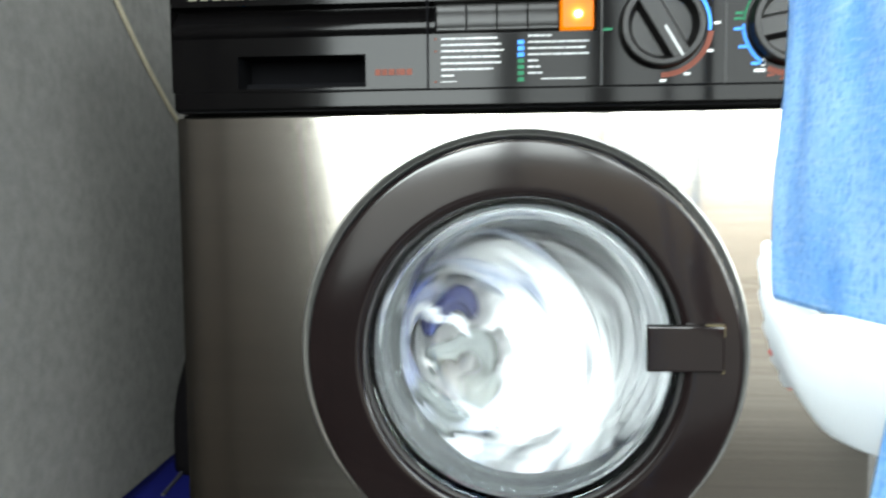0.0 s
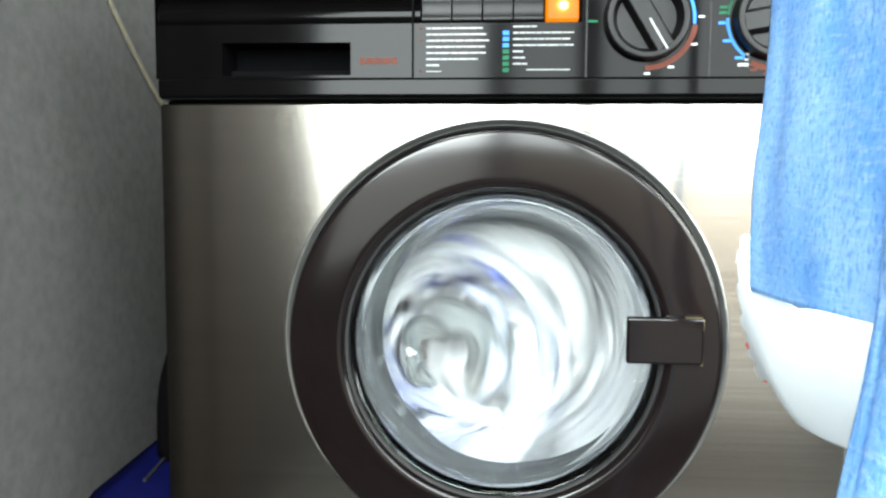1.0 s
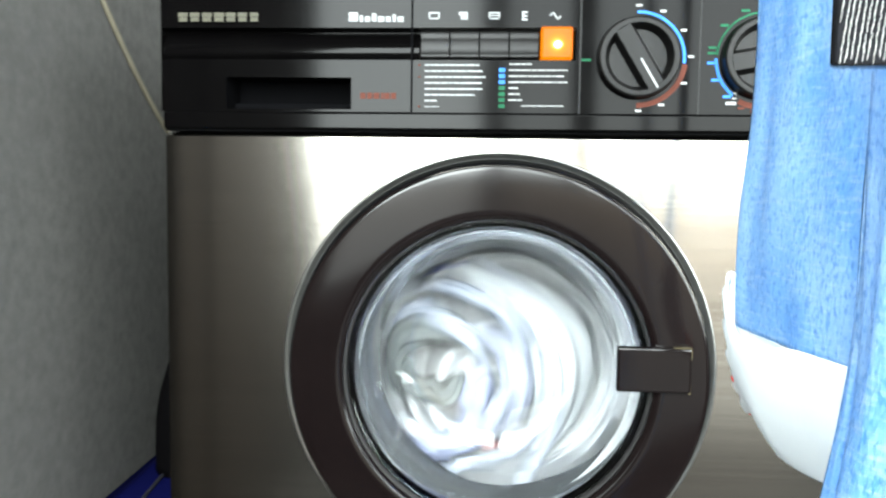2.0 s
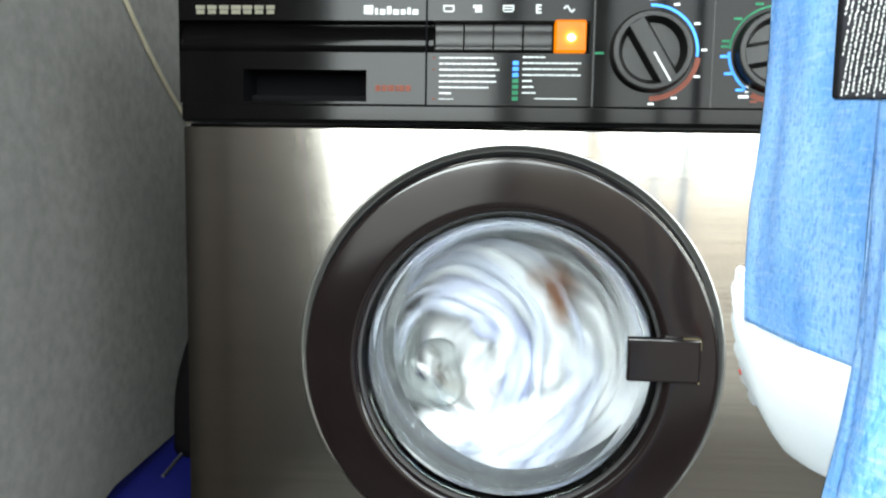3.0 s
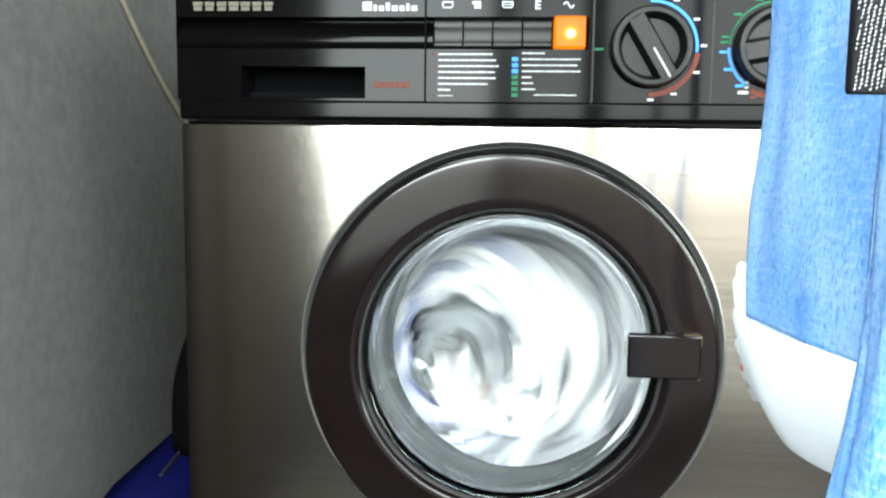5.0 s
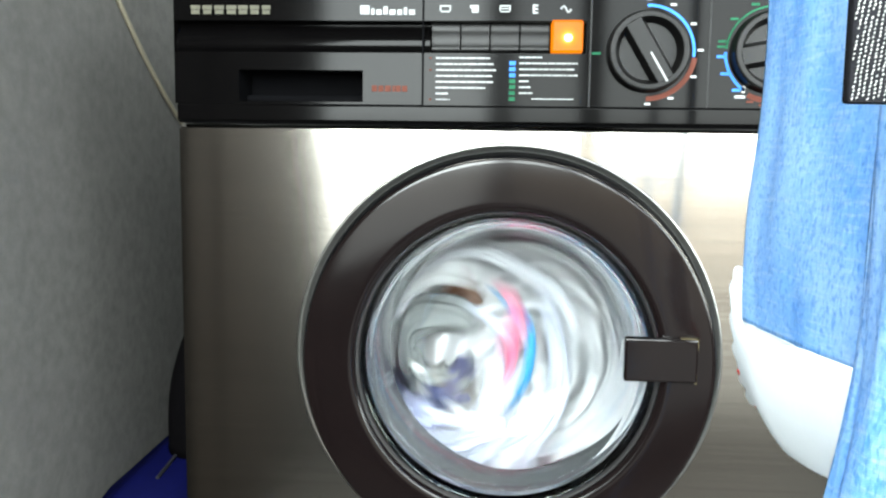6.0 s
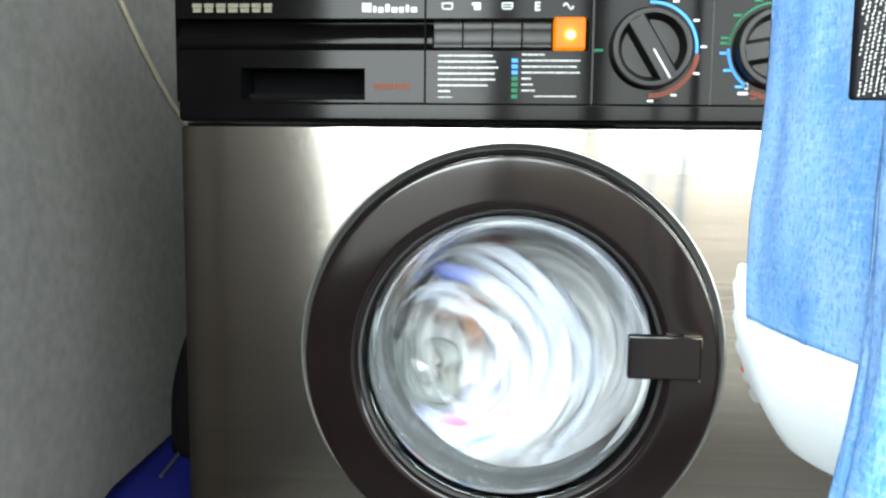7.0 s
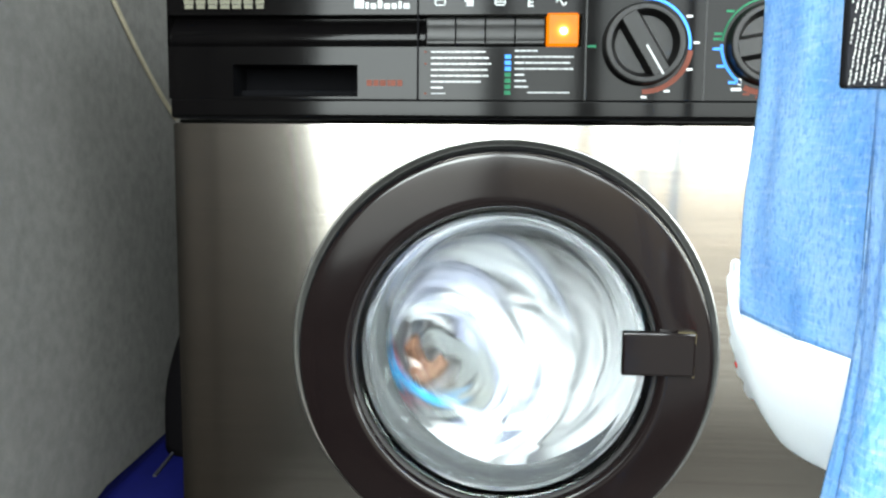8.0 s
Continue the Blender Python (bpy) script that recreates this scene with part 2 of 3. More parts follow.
def build_room():
    wall_box("wall_west", SIDE - 0.1, SIDE, BACK, FAR, 0, TOP, label="plain grey painted wall beside the machine")
    wall_box("wall_north", SIDE - 0.1, RIGHT + 0.1, FAR, FAR + 0.1, 0, TOP)
    bm = boxed(RIGHT, RIGHT + 0.1, BACK, EAST[0], 0, TOP)
    add_box(bm, RIGHT, RIGHT + 0.1, EAST[1], FAR, 0, TOP)
    for z0, z1 in ((0, EAST[2]), (EAST[3], TOP)):
        add_box(bm, RIGHT, RIGHT + 0.1, EAST[0], EAST[1], z0, z1)
    part("wall_east", bm, WALL, label="plain painted wall with an added window opening", kind="structure")
    wall_box("floor", SIDE - 0.1, RIGHT + 0.1, BACK - 0.1, FAR + 0.1, -0.1, 0, material=FLOOR, label="dull brown-grey floor")
    wall_box("ceiling", SIDE - 0.1, RIGHT + 0.1, BACK - 0.1, FAR + 0.1, TOP, TOP + 0.1, label="plain grey ceiling")
    xs = [SIDE - 0.1] + [x for p in PANES for x in p[:2]] + [RIGHT + 0.1]
    bm = bmesh.new()
    for a, b in zip(xs[::2], xs[1::2]):
        add_box(bm, a, b, BACK - 0.1, BACK, 0, TOP)
    for x0, x1, z0, z1 in PANES:
        add_box(bm, x0, x1, BACK - 0.1, BACK, 0, z0)
        add_box(bm, x0, x1, BACK - 0.1, BACK, z1, TOP)
    part("wall_south", bm, WALL, label="plain painted wall with two windows and an added third", kind="structure")
    for k, (x0, x1, z0, z1) in enumerate(PANES):
        w = empty("window_%d" % (k + 1), label="tall white framed window with a middle rail" if z0 < 0.5 else "white framed window added out of view to light the wall from the right", category="window", kind="structure")
        rail = ((x0 + 0.02, x1 - 0.02, RAIL - 0.02, RAIL + 0.02),) if z0 < 0.5 else ()
        for b in (*rail, (x0, x0 + 0.02, z0, z1), (x1 - 0.02, x1, z0, z1), (x0 + 0.02, x1 - 0.02, z0, z0 + 0.02), (x0 + 0.02, x1 - 0.02, z1 - 0.02, z1)):
            part("window_frame", boxed(b[0], b[1], BACK - 0.02, BACK + 0.01, b[2], b[3], bevel=0.003), FRAME, w)
    # frame of the added east opening, out of view
    w = empty("window_4", label="white framed window added out of view to light the wall from the right", category="window", kind="structure")
    y0, y1, z0, z1 = EAST
    for b in ((y0, y0 + 0.02, z0, z1), (y1 - 0.02, y1, z0, z1), (y0 + 0.02, y1 - 0.02, z0, z0 + 0.02), (y0 + 0.02, y1 - 0.02, z1 - 0.02, z1)):
        part("window_frame", boxed(RIGHT - 0.01, RIGHT + 0.02, b[0], b[1], b[2], b[3], bevel=0.003), FRAME, w)
    # unseen dark leaf, added so that steel and panel reflect dark on the left
    door = part("door_1", boxed(SIDE + 0.012, SIDE + 0.05, -1.20, -0.40, 0.01, 2.03, bevel=0.004), DARK_BOARD, label="dark brown board added out of view to darken the steel reflection", kind="structure")
    for z0, z1 in ((0.12, 0.90), (1.02, 1.92)):
        part("door_panel", boxed(SIDE + 0.05, SIDE + 0.056, -1.08, -0.52, z0, z1, bevel=0.003), DARK_BOARD, door)
    # unseen lamp body, added to go with the overhead fill
    lamp = empty("ceiling_lamp", label="flat round white ceiling lamp, added out of view for weak fill", category="lamp")
    part("lamp_base", revolve([(0.0001, 0), (0.17, 0), (0.17, 0.03), (0.0001, 0.03)]), FRAME, lamp)
    lamp.matrix_world = pose(0.1, -0.72, 2.399, -90)


build_room()


# ---- the washing machine ----
CX, CZ = 0.0075, 0.508
ANGLE = lambda a: (math.sin(radians(a)), math.cos(radians(a)))
machine = empty("washing_machine", label="old front-loading washing machine with brushed steel front and black control panel", category="washing machine")


def plate_with_hole(x0, x1, z0, z1, y, back, cx, cz, r, n=128):
    bm = bmesh.new()
    inner, outer = [], []
    corner = [math.atan2(x - cx, z - cz) for x in (x0, x1) for z in (z0, z1)]
    angles = sorted([2 * math.pi * i / n - math.pi for i in range(n)] + corner)
    for a in angles:
        s, c = math.sin(a), math.cos(a)
        k = min((x1 - cx) / s if s > 1e-9 else 1e9, (x0 - cx) / s if s < -1e-9 else 1e9, (z1 - cz) / c if c > 1e-9 else 1e9, (z0 - cz) / c if c < -1e-9 else 1e9)
        ring = [(cx + r * s, cz + r * c), (cx + k * s, cz + k * c)]
        inner.append((bm.verts.new((ring[0][0], y, ring[0][1])), bm.verts.new((ring[0][0], back, ring[0][1]))))
        outer.append((bm.verts.new((ring[1][0], y, ring[1][1])), bm.verts.new((ring[1][0], back, ring[1][1]))))
    m = len(angles)
    for i in range(m):
        j = (i + 1) % m
        bm.faces.new((inner[i][0], inner[j][0], outer[j][0], outer[i][0]))
        bm.faces.new((inner[i][1], outer[i][1], outer[j][1], inner[j][1]))
        bm.faces.new((inner[i][0], inner[i][1], inner[j][1], inner[j][0]))
        bm.faces.new((outer[i][0], outer[j][0], outer[j][1], outer[i][1]))
    return bm


def flat_uv(bm):
    uv = bm.loops.layers.uv.new("flat")
    for f in bm.faces:
        for l in f.loops:
            l[uv].uv = (l.vert.co.x, l.vert.co.z + 0.3 * l.vert.co.y)
    return bm


def build_cabinet():
    bm = boxed(-0.3, -0.297, 0.004, 0.58, 0.03, 0.72)
    add_box(bm, 0.302, 0.305, 0.004, 0.58, 0.03, 0.72)
    add_box(bm, -0.297, 0.302, 0.577, 0.58, 0.03, 0.72)
    add_box(bm, -0.297, 0.302, 0.004, 0.577, 0.03, 0.034)
    part("cabinet", bm, PAINT, machine, "dark painted cabinet sides")
    part("worktop", boxed(-0.3, 0.305, 0.03, 0.585, 0.823, 0.85, bevel=0.006), PAINT, machine)
    for sx in (-0.25, 0.25):
        for y in (0.05, 0.53):
            bm = bmesh.new()
            bmesh.ops.create_cone(bm, cap_ends=True, segments=20, radius1=0.022, radius2=0.018, depth=0.03, matrix=pose(sx, y, 0.015))
            part("foot", bm, RUBBER, machine)
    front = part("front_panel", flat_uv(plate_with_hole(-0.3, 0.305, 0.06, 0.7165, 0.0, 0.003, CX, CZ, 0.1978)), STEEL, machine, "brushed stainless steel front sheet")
    # folded top edge of the sheet
    rings = []
    for a in range(0, 100, 15):
        yy, zz = 0.004 - 0.004 * math.cos(radians(a)), 0.7165 + 0.004 * math.sin(radians(a))
        rings.append([(-0.3, yy, zz), (0.305, yy, zz)])
    rings.append([(-0.3, 0.008, 0.7205), (0.305, 0.008, 0.7205)])
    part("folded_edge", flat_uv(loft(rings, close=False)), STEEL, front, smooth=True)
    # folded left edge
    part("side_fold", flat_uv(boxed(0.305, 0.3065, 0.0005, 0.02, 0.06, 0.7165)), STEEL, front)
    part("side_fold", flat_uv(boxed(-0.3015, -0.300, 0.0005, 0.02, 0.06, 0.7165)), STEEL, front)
    part("plinth", boxed(-0.298, 0.298, 0.02, 0.03, 0.03, 0.0595), BLACK, machine)
    # raised dished rim round the door
    prof = [(0.168, 0.0015), (0.1908, 0.0013), (0.1930, 0.0005), (0.1960, -0.0008), (0.1970, -0.0010), (0.1978, -0.0004), (0.1983, 0.0006)]
    part("door_rim", revolve(prof, CX, CZ, 160), CHROME, front, "polished pressed steel rim round the door", smooth=True)


build_cabinet()


def build_controls():
    Y = -0.012
    xs = [-0.3, -0.2995, -0.25, -0.133, -0.078, 0.0705, 0.3]
    zs = [0.7395, 0.742, 0.771, 0.787, 0.816, 0.85]
    bm = bmesh.new()
    vert = {}
    v = lambda x, z: vert.setdefault((x, z), bm.verts.new((x, Y, z)))
    for i in range(len(xs) - 1):
        for j in range(len(zs) - 1):
            groove = zs[j] == 0.787 and xs[i + 1] <= 0.0705
            slot = zs[j] == 0.742 and xs[i] == -0.25
            if not (groove or slot):
                bm.faces.new((v(xs[i], zs[j]), v(xs[i + 1], zs[j]), v(xs[i + 1], zs[j + 1]), v(xs[i], zs[j + 1])))
    for a, b in (((-0.3, 0.7395), (-0.3, 0.85)), ((0.3, 0.7395), (0.3, 0.85)), ((-0.3, 0.85), (0.3, 0.85)), ((-0.3, 0.7395), (0.3, 0.7395))):
        p, q = [bm.verts.new((c[0], Y, c[1])) for c in (a, b)]
        p2, q2 = [bm.verts.new((c[0], 0.03, c[1])) for c in (a, b)]
        bm.faces.new((p, q, q2, p2))
    bmesh.ops.remove_doubles(bm, verts=bm.verts, dist=1e-5)
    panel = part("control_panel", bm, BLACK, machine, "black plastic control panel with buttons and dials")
    # lower lip, rounded, a little proud
    rings = []
    for y, z in ((-0.0110, 0.7226), (-0.0113, 0.7226), (-0.0135, 0.7233), (-0.0145, 0.7250), (-0.0145, 0.7253), (-0.0145, 0.7370), (-0.0145, 0.7373), (-0.0138, 0.7388), (-0.0115, 0.7395)):
        rings.append([(-0.297, y, z), (0.3, y, z)])
    part("lower_lip", loft(rings, close=False), BLACK, panel, smooth=True)
    # near-black filler puts the shade under the lip into a dark strip
    part("shadow_gap", boxed(-0.2965, 0.2995, -0.0112, 0.03, 0.7216, 0.7230), DEEP, panel)
    # hollow hand groove with a rounded bar look
    rings = []
    for y, z in ((Y, 0.816), (-0.0115, 0.816), (0.003, 0.8155), (0.0035, 0.813), (0.001, 0.8095), (-0.0028, 0.8060), (-0.0060, 0.8015), (-0.0078, 0.7965), (-0.0078, 0.7925), (-0.0060, 0.7893), (-0.0020, 0.7875), (-0.0115, 0.787), (Y, 0.787)):
        rings.append([(-0.2995, y, z), (-0.0715, y, z)])
    part("hand_groove", loft(rings, close=False), BLACK, panel, smooth=True)
    part("button_well", boxed(-0.0715, 0.0705, 0.003, 0.004, 0.787, 0.816), DEEP, panel)
    # pull recess of the soap drawer
    drawer = part("soap_drawer", boxed(-0.25, -0.133, 0.028, 0.03, 0.742, 0.771), DEEP, panel, "dark hollow pull of the soap drawer")
    for b in ((-0.251, -0.25, 0.742, 0.771), (-0.133, -0.132, 0.742, 0.771), (-0.25, -0.133, 0.771, 0.772), (-0.25, -0.133, 0.741, 0.742)):
        part("recess_wall", boxed(b[0], b[1], Y + 0.0005, 0.03, b[2], b[3]), DEEP, drawer)
    part("finger_bar", boxed(-0.25, -0.133, 0.010, 0.028, 0.7425, 0.749, bevel=0.002), DEEP, drawer)
    # frame of the drawer front and the joints between the panels
    for x, m, w in ((-0.0775, DEEP, 0.0009), (0.0738, GREY_LINE, 0.0008), (0.1785, GREY_LINE, 0.0007)):
        part("joint", boxed(x - w, x + w, Y - 0.0006, Y, 0.7395, 0.85), m, panel)
    part("joint", boxed(-0.2, -0.0775, Y - 0.0005, Y, 0.7392, 0.7399), DEEP, panel)
    part("joint", boxed(-0.0775, 0.3, Y - 0.0005, Y, 0.7390, 0.7397), DEEP, panel)
    # push buttons
    for i in range(4):
        x = -0.0695 + 0.02685 * i
        rings = []
        for y, z in ((0.003, 0.8145), (-0.006, 0.8143), (-0.010, 0.812), (-0.0085, 0.806), (-0.0075, 0.800), (-0.009, 0.793), (-0.011, 0.7905), (-0.009, 0.7885), (0.003, 0.7883)):
            rings.append([(x, y, z), (x + 0.0253, y, z)])
        bm = loft(rings, close=False)
        for k in (0, 1):
            bm.faces.new([bm.verts.new((x + 0.0253 * k, y, z)) for (_, y, z) in [r[0] for r in rings]])
        part("push_button", bm, MATTE, panel, smooth=True)
    lit = part("lit_button", boxed(0.0385, 0.0668, -0.0165, 0.003, 0.7875, 0.8165, bevel=0.002), ORANGE, panel, "glowing orange power button")
    bm = bmesh.new()
    bmesh.ops.create_uvsphere(bm, u_segments=20, v_segments=12, radius=0.0045, matrix=pose(0.0535, -0.0162, 0.8005) @ Matrix.Diagonal((1, 0.12, 0.95, 1)))
    part("bulb", bm, BULB, lit, smooth=True)
    # dials
    for cx, turn in ((0.1245, 149), (0.2335, 80)):
        prof = [(0.0001, 0.003), (0.0362, 0.003), (0.0366, -0.003), (0.0352, -0.0115), (0.0340, -0.0126), (0.0332, -0.0128), (0.0300, -0.0128), (0.0294, -0.0124), (0.0252, -0.0015), (0.0001, -0.0015)]
        knob = part("dial", revolve([(r, y + Y) for r, y in prof], cx, 0.789, 72), MATTE, panel, "round black dial with a cross bar", smooth=False)
        s, c = ANGLE(turn)
        rings = [[(sx * hw, y, sz * hl) for sx, sz in ((-1, -1), (1, -1), (1, 1), (-1, 1))] for y, hw, hl in ((0.0115, 0.0112, 0.0255), (0.0008, 0.0078, 0.0290), (0.0, 0.0070, 0.0292))]
        bm = loft(rings, cap=True)
        bm.transform(pose(cx, Y - 0.0127, 0.789, 0, turn, 0))
        part("grip_bar", bm, MATTE, knob)
        bm = boxed(-0.0008, 0.0008, -0.0006, 0.0006, 0.002, 0.0315)
        bm.transform(pose(cx, Y - 0.0127, 0.789, 0, turn, 0))
        part("pointer", bm, WHITE, knob)
    cx, cz = 0.1245, 0.789
    marks = [(BLUE_PRINT, cx, -2, 96, 0.0395, 0.0420), (RED_PRINT, cx, 97, 180, 0.0395, 0.0440), (GREEN_PRINT, 0.2335, -86, -8, 0.0395, 0.0412), (BLUE_PRINT, 0.2335, -146, -90, 0.0395, 0.0420), (RED_PRINT, 0.2335, -200, -152, 0.0400, 0.0450)]
    for m, mx, a0, a1, r0, r1 in marks:
        part("scale_arc", arc_strip(mx, cz, r0, r1, a0, a1, Y), m, panel)

    def tick(mx, a, r, w, h, m):
        s, c = ANGLE(a)
        part("scale_mark", boxed(mx + r * s - w / 2, mx + r * s + w / 2, Y - 0.0006, Y, cz + r * c - h / 2, cz + r * c + h / 2), m, panel)
    for a in (0, 27, 58, 88, 118, 152, 178):
        tick(cx, a, 0.0465, 0.0052, 0.0020, WHITE)
    tick(cx, -92, 0.0455, 0.008, 0.0022, GREEN_PRINT)
    for a in (-22, -50, -78, -84):
        tick(0.2335, a, 0.0450, 0.007, 0.0022, GREEN_PRINT)
    for a in (-95, -115, -138):
        tick(0.2335, a, 0.0450, 0.007, 0.0024, BLUE_PRINT)
    tick(0.2335, -146, 0.0475, 0.009, 0.0026, WHITE)
    tick(0.2335, -144, 0.0405, 0.003, 0.006, WHITE)
    for a in (-158, -172, -186):
        tick(0.2335, a, 0.0470, 0.006, 0.002, RED_PRINT)
    tick(0.2335, -4, 0.0480, 0.006, 0.003, WHITE)
    # small print as bars, in two columns
    rnd = random.Random(4)

    def line(x, z, w, h, m):
        part("print_line", boxed(x, x + w, Y - 0.0006, Y, z - h / 2, z + h / 2), m, panel)
    for i, w in enumerate((0.050, 0.053, 0.056, 0.052, 0.054, 0.046, 0.013, 0.014)):
        z = 0.7825 - 0.00535 * i
        x = -0.0655
        while w > 0.002:
            piece = min(w, rnd.uniform(0.003, 0.010))
            line(x, z, piece - 0.0006, 0.0014 if i < 7 else 0.0007, WHITE)
            x, w = x + piece, w - piece
        if i in (0, 2, 7):
            line(-0.0715, z, 0.002, 0.0016, RED_PRINT)
    for i, w in enumerate((0.021, 0.053, 0.050, 0.053, 0.011, 0.011, 0.013)):
        z = 0.7835 - 0.00535 * i
        x = 0.0105
        while w > 0.002:
            piece = min(w, rnd.uniform(0.003, 0.011))
            line(x, z, piece - 0.0006, 0.0014, WHITE)
            x, w = x + piece, w - piece
        if i:
            line(0.0015, z, 0.0055, 0.0036, BLUE_PRINT if i < 4 else GREEN_PRINT)
    line(0.0015, 0.7460, 0.0055, 0.0036, GREEN_PRINT)
    line(0.022, 0.7462, 0.038, 0.0010, WHITE)
    # maker's mark and model name as plain shapes
    for i, w in enumerate((0.0090, 0.0088, 0.0092, 0.0098, 0.0092, 0.0088, 0.0082)):
        line(-0.2945 + 0.0112 * i, 0.8277, w, 0.0038, SILVER_PRINT)
        line(-0.2945 + 0.0112 * i + 0.0006, 0.8234, w - 0.0012, 0.0038, SILVER_PRINT)
    x = -0.1355
    for i, (w, h) in enumerate(((0.0085, 0.010), (0.003, 0.007), (0.005, 0.006), (0.004, 0.009), (0.0055, 0.006), (0.0045, 0.006), (0.003, 0.008), (0.0055, 0.006))):
        line(x, 0.8205 + h / 2, w, h * 0.8, WHITE)
        x += w + 0.0016
    x = -0.1245
    for w in (0.006, 0.006, 0.007, 0.003, 0.006, 0.006):
        line(x, 0.7545, w * 0.8, 0.0055, RED_PRINT)
        x += w
    # symbols over the buttons: tub, shirt, tub with waves, letter, wave
    for x, solid in ((-0.0575, False), (-0.0035, True)):
        bm = boxed(x - 0.0050, x + 0.0050, Y - 0.0006, Y, 0.8285, 0.8297)
        add_box(bm, x - 0.0040, x + 0.0040, Y - 0.0006, Y, 0.8235, 0.8247)
        for sx in (-1, 1):
            add_box(bm, x + sx * 0.0044 - 0.0006, x + sx * 0.0044 + 0.0006, Y - 0.0006, Y, 0.8247, 0.8285)
        if solid:
            add_box(bm, x - 0.0036, x + 0.0036, Y - 0.0006, Y, 0.8262, 0.8272)
        part("tub_symbol", bm, WHITE, panel)
    bm = boxed(-0.0335, -0.0275, Y - 0.0006, Y, 0.8232, 0.8298)
    add_box(bm, -0.0353, -0.0335, Y - 0.0006, Y, 0.8270, 0.8298)
    part("shirt_symbol", bm, WHITE, panel)
    cu = bpy.data.curves.new("letter", "FONT")
    cu.body, cu.size, cu.extrude, cu.align_x = "E", 0.0105, 0.0004, "CENTER"
    cu.offset = 0.0003
    t = new("letter", cu)
    t.data.materials.append(WHITE)
    t.parent, t.matrix_local = panel, pose(0.0235, Y - 0.0005, 0.8226, 90)
    pts = [(0.0465 + 0.0009 * i, Y - 0.0006, 0.8262 + 0.0026 * math.sin(i / 10 * 2 * math.pi)) for i in range(11)]
    part("wave_symbol", tube(pts, 0.0010, 6), WHITE, panel)

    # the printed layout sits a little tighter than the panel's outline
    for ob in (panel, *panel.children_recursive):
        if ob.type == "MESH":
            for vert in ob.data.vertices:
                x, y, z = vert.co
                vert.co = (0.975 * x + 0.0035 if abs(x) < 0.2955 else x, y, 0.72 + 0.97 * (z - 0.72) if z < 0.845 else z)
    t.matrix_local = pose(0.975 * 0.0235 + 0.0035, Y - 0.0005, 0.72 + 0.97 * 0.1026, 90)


build_controls()


def glass_skin(inner, outer):
    bm = revolve(inner + outer, CX, CZ, 128)
    bmesh.ops.remove_doubles(bm, verts=[v for v in bm.verts if math.hypot(v.co.x - CX, v.co.z - CZ) < 0.001], dist=0.0015)
    return bm


def build_door():
    prof = [(0.137, 0.012), (0.137, -0.022), (0.1372, -0.0270), (0.1385, -0.0290), (0.1405, -0.0302), (0.1425, -0.0308), (0.146, -0.0311), (0.148, -0.0312), (0.165, -0.0312), (0.1807, -0.0312), (0.1825, -0.0311), (0.1835, -0.0309), (0.1843, -0.0302), (0.1848, -0.0288), (0.1853, -0.0270), (0.1875, -0.0165), (0.1887, -0.0080), (0.1898, 0.0005), (0.170, 0.012)]
    door = part("door", revolve(prof, CX, CZ, 160, closed=True), BROWN, machine, "round dark brown plastic porthole door", smooth=True)
    band = [(0.1857, -0.0272), (0.1881, -0.0165), (0.1893, -0.0080), (0.1908, -0.0002), (0.1902, 0.0008), (0.1883, -0.0080), (0.1870, -0.0165), (0.1849, -0.0270)]
    part("rim_band", revolve(band, CX, CZ, 160, closed=True), DEEP, door, "black outer edge of the door ring", smooth=True)
    prof = [(0.1370 + 0.0022 * math.cos(radians(a)), -0.021 + 0.004 * math.sin(radians(a))) for a in range(0, 360, 30)]
    part("rubber_seal", revolve(prof, CX, CZ, 128, closed=True), SEAL, door, smooth=True)
    # thick glass bowl reaching into the drum
    outer = [(0.1366, -0.019), (0.1355, 0.000), (0.129, 0.014), (0.1235, 0.032), (0.1195, 0.056), (0.114, 0.073), (0.103, 0.084), (0.082, 0.0905), (0.05, 0.0935), (0.02, 0.0945), (0.0002, 0.0947)]
    inner = [(0.0002, 0.0892), (0.02, 0.089), (0.05, 0.088), (0.08, 0.0852), (0.092, 0.0825), (0.099, 0.079), (0.105, 0.074), (0.109, 0.067), (0.1125, 0.055), (0.1155, 0.036), (0.119, 0.020), (0.1225, 0.008), (0.1265, 0.000), (0.1305, -0.009), (0.1325, -0.019)]
    bowl = part("glass_bowl", glass_skin(inner[::1], outer), GLASS, door, "thick clear glass bowl of the door", smooth=True)
    bowl.visible_shadow = False
    latch = part("door_handle", boxed(0.1118, 0.1755, -0.0375, -0.0285, 0.4985, 0.5380, bevel=0.0022, seg=3), BROWN, door, "dark brown rectangular door handle")
    bm = boxed(0.1738, 0.1755, -0.0367, -0.032, 0.528, 0.5388)
    add_box(bm, 0.160, 0.1755, -0.0367, -0.032, 0.5376, 0.5388)
    part("handle_clip", bm, BRASS, latch, "small tarnished metal clip")
    bm = boxed(0.1735, 0.1750, -0.0367, -0.030, 0.4978, 0.507)
    part("handle_clip", bm, BRASS, latch, "small tarnished metal clip")
    folds = [(0.1675, 0.0085), (0.162, 0.022), (0.150, 0.030), (0.147, 0.040), (0.156, 0.048), (0.149, 0.058), (0.141, 0.064), (0.140, 0.072), (0.1370, 0.080), (0.1360, 0.087), (0.138, 0.094), (0.148, 0.098), (0.172, 0.104)]
    part("door_boot", revolve(folds, CX + 0.007, CZ - 0.010, 96), GREY_RUBBER, machine, "grey rubber boot between door and drum", smooth=True)


build_door()

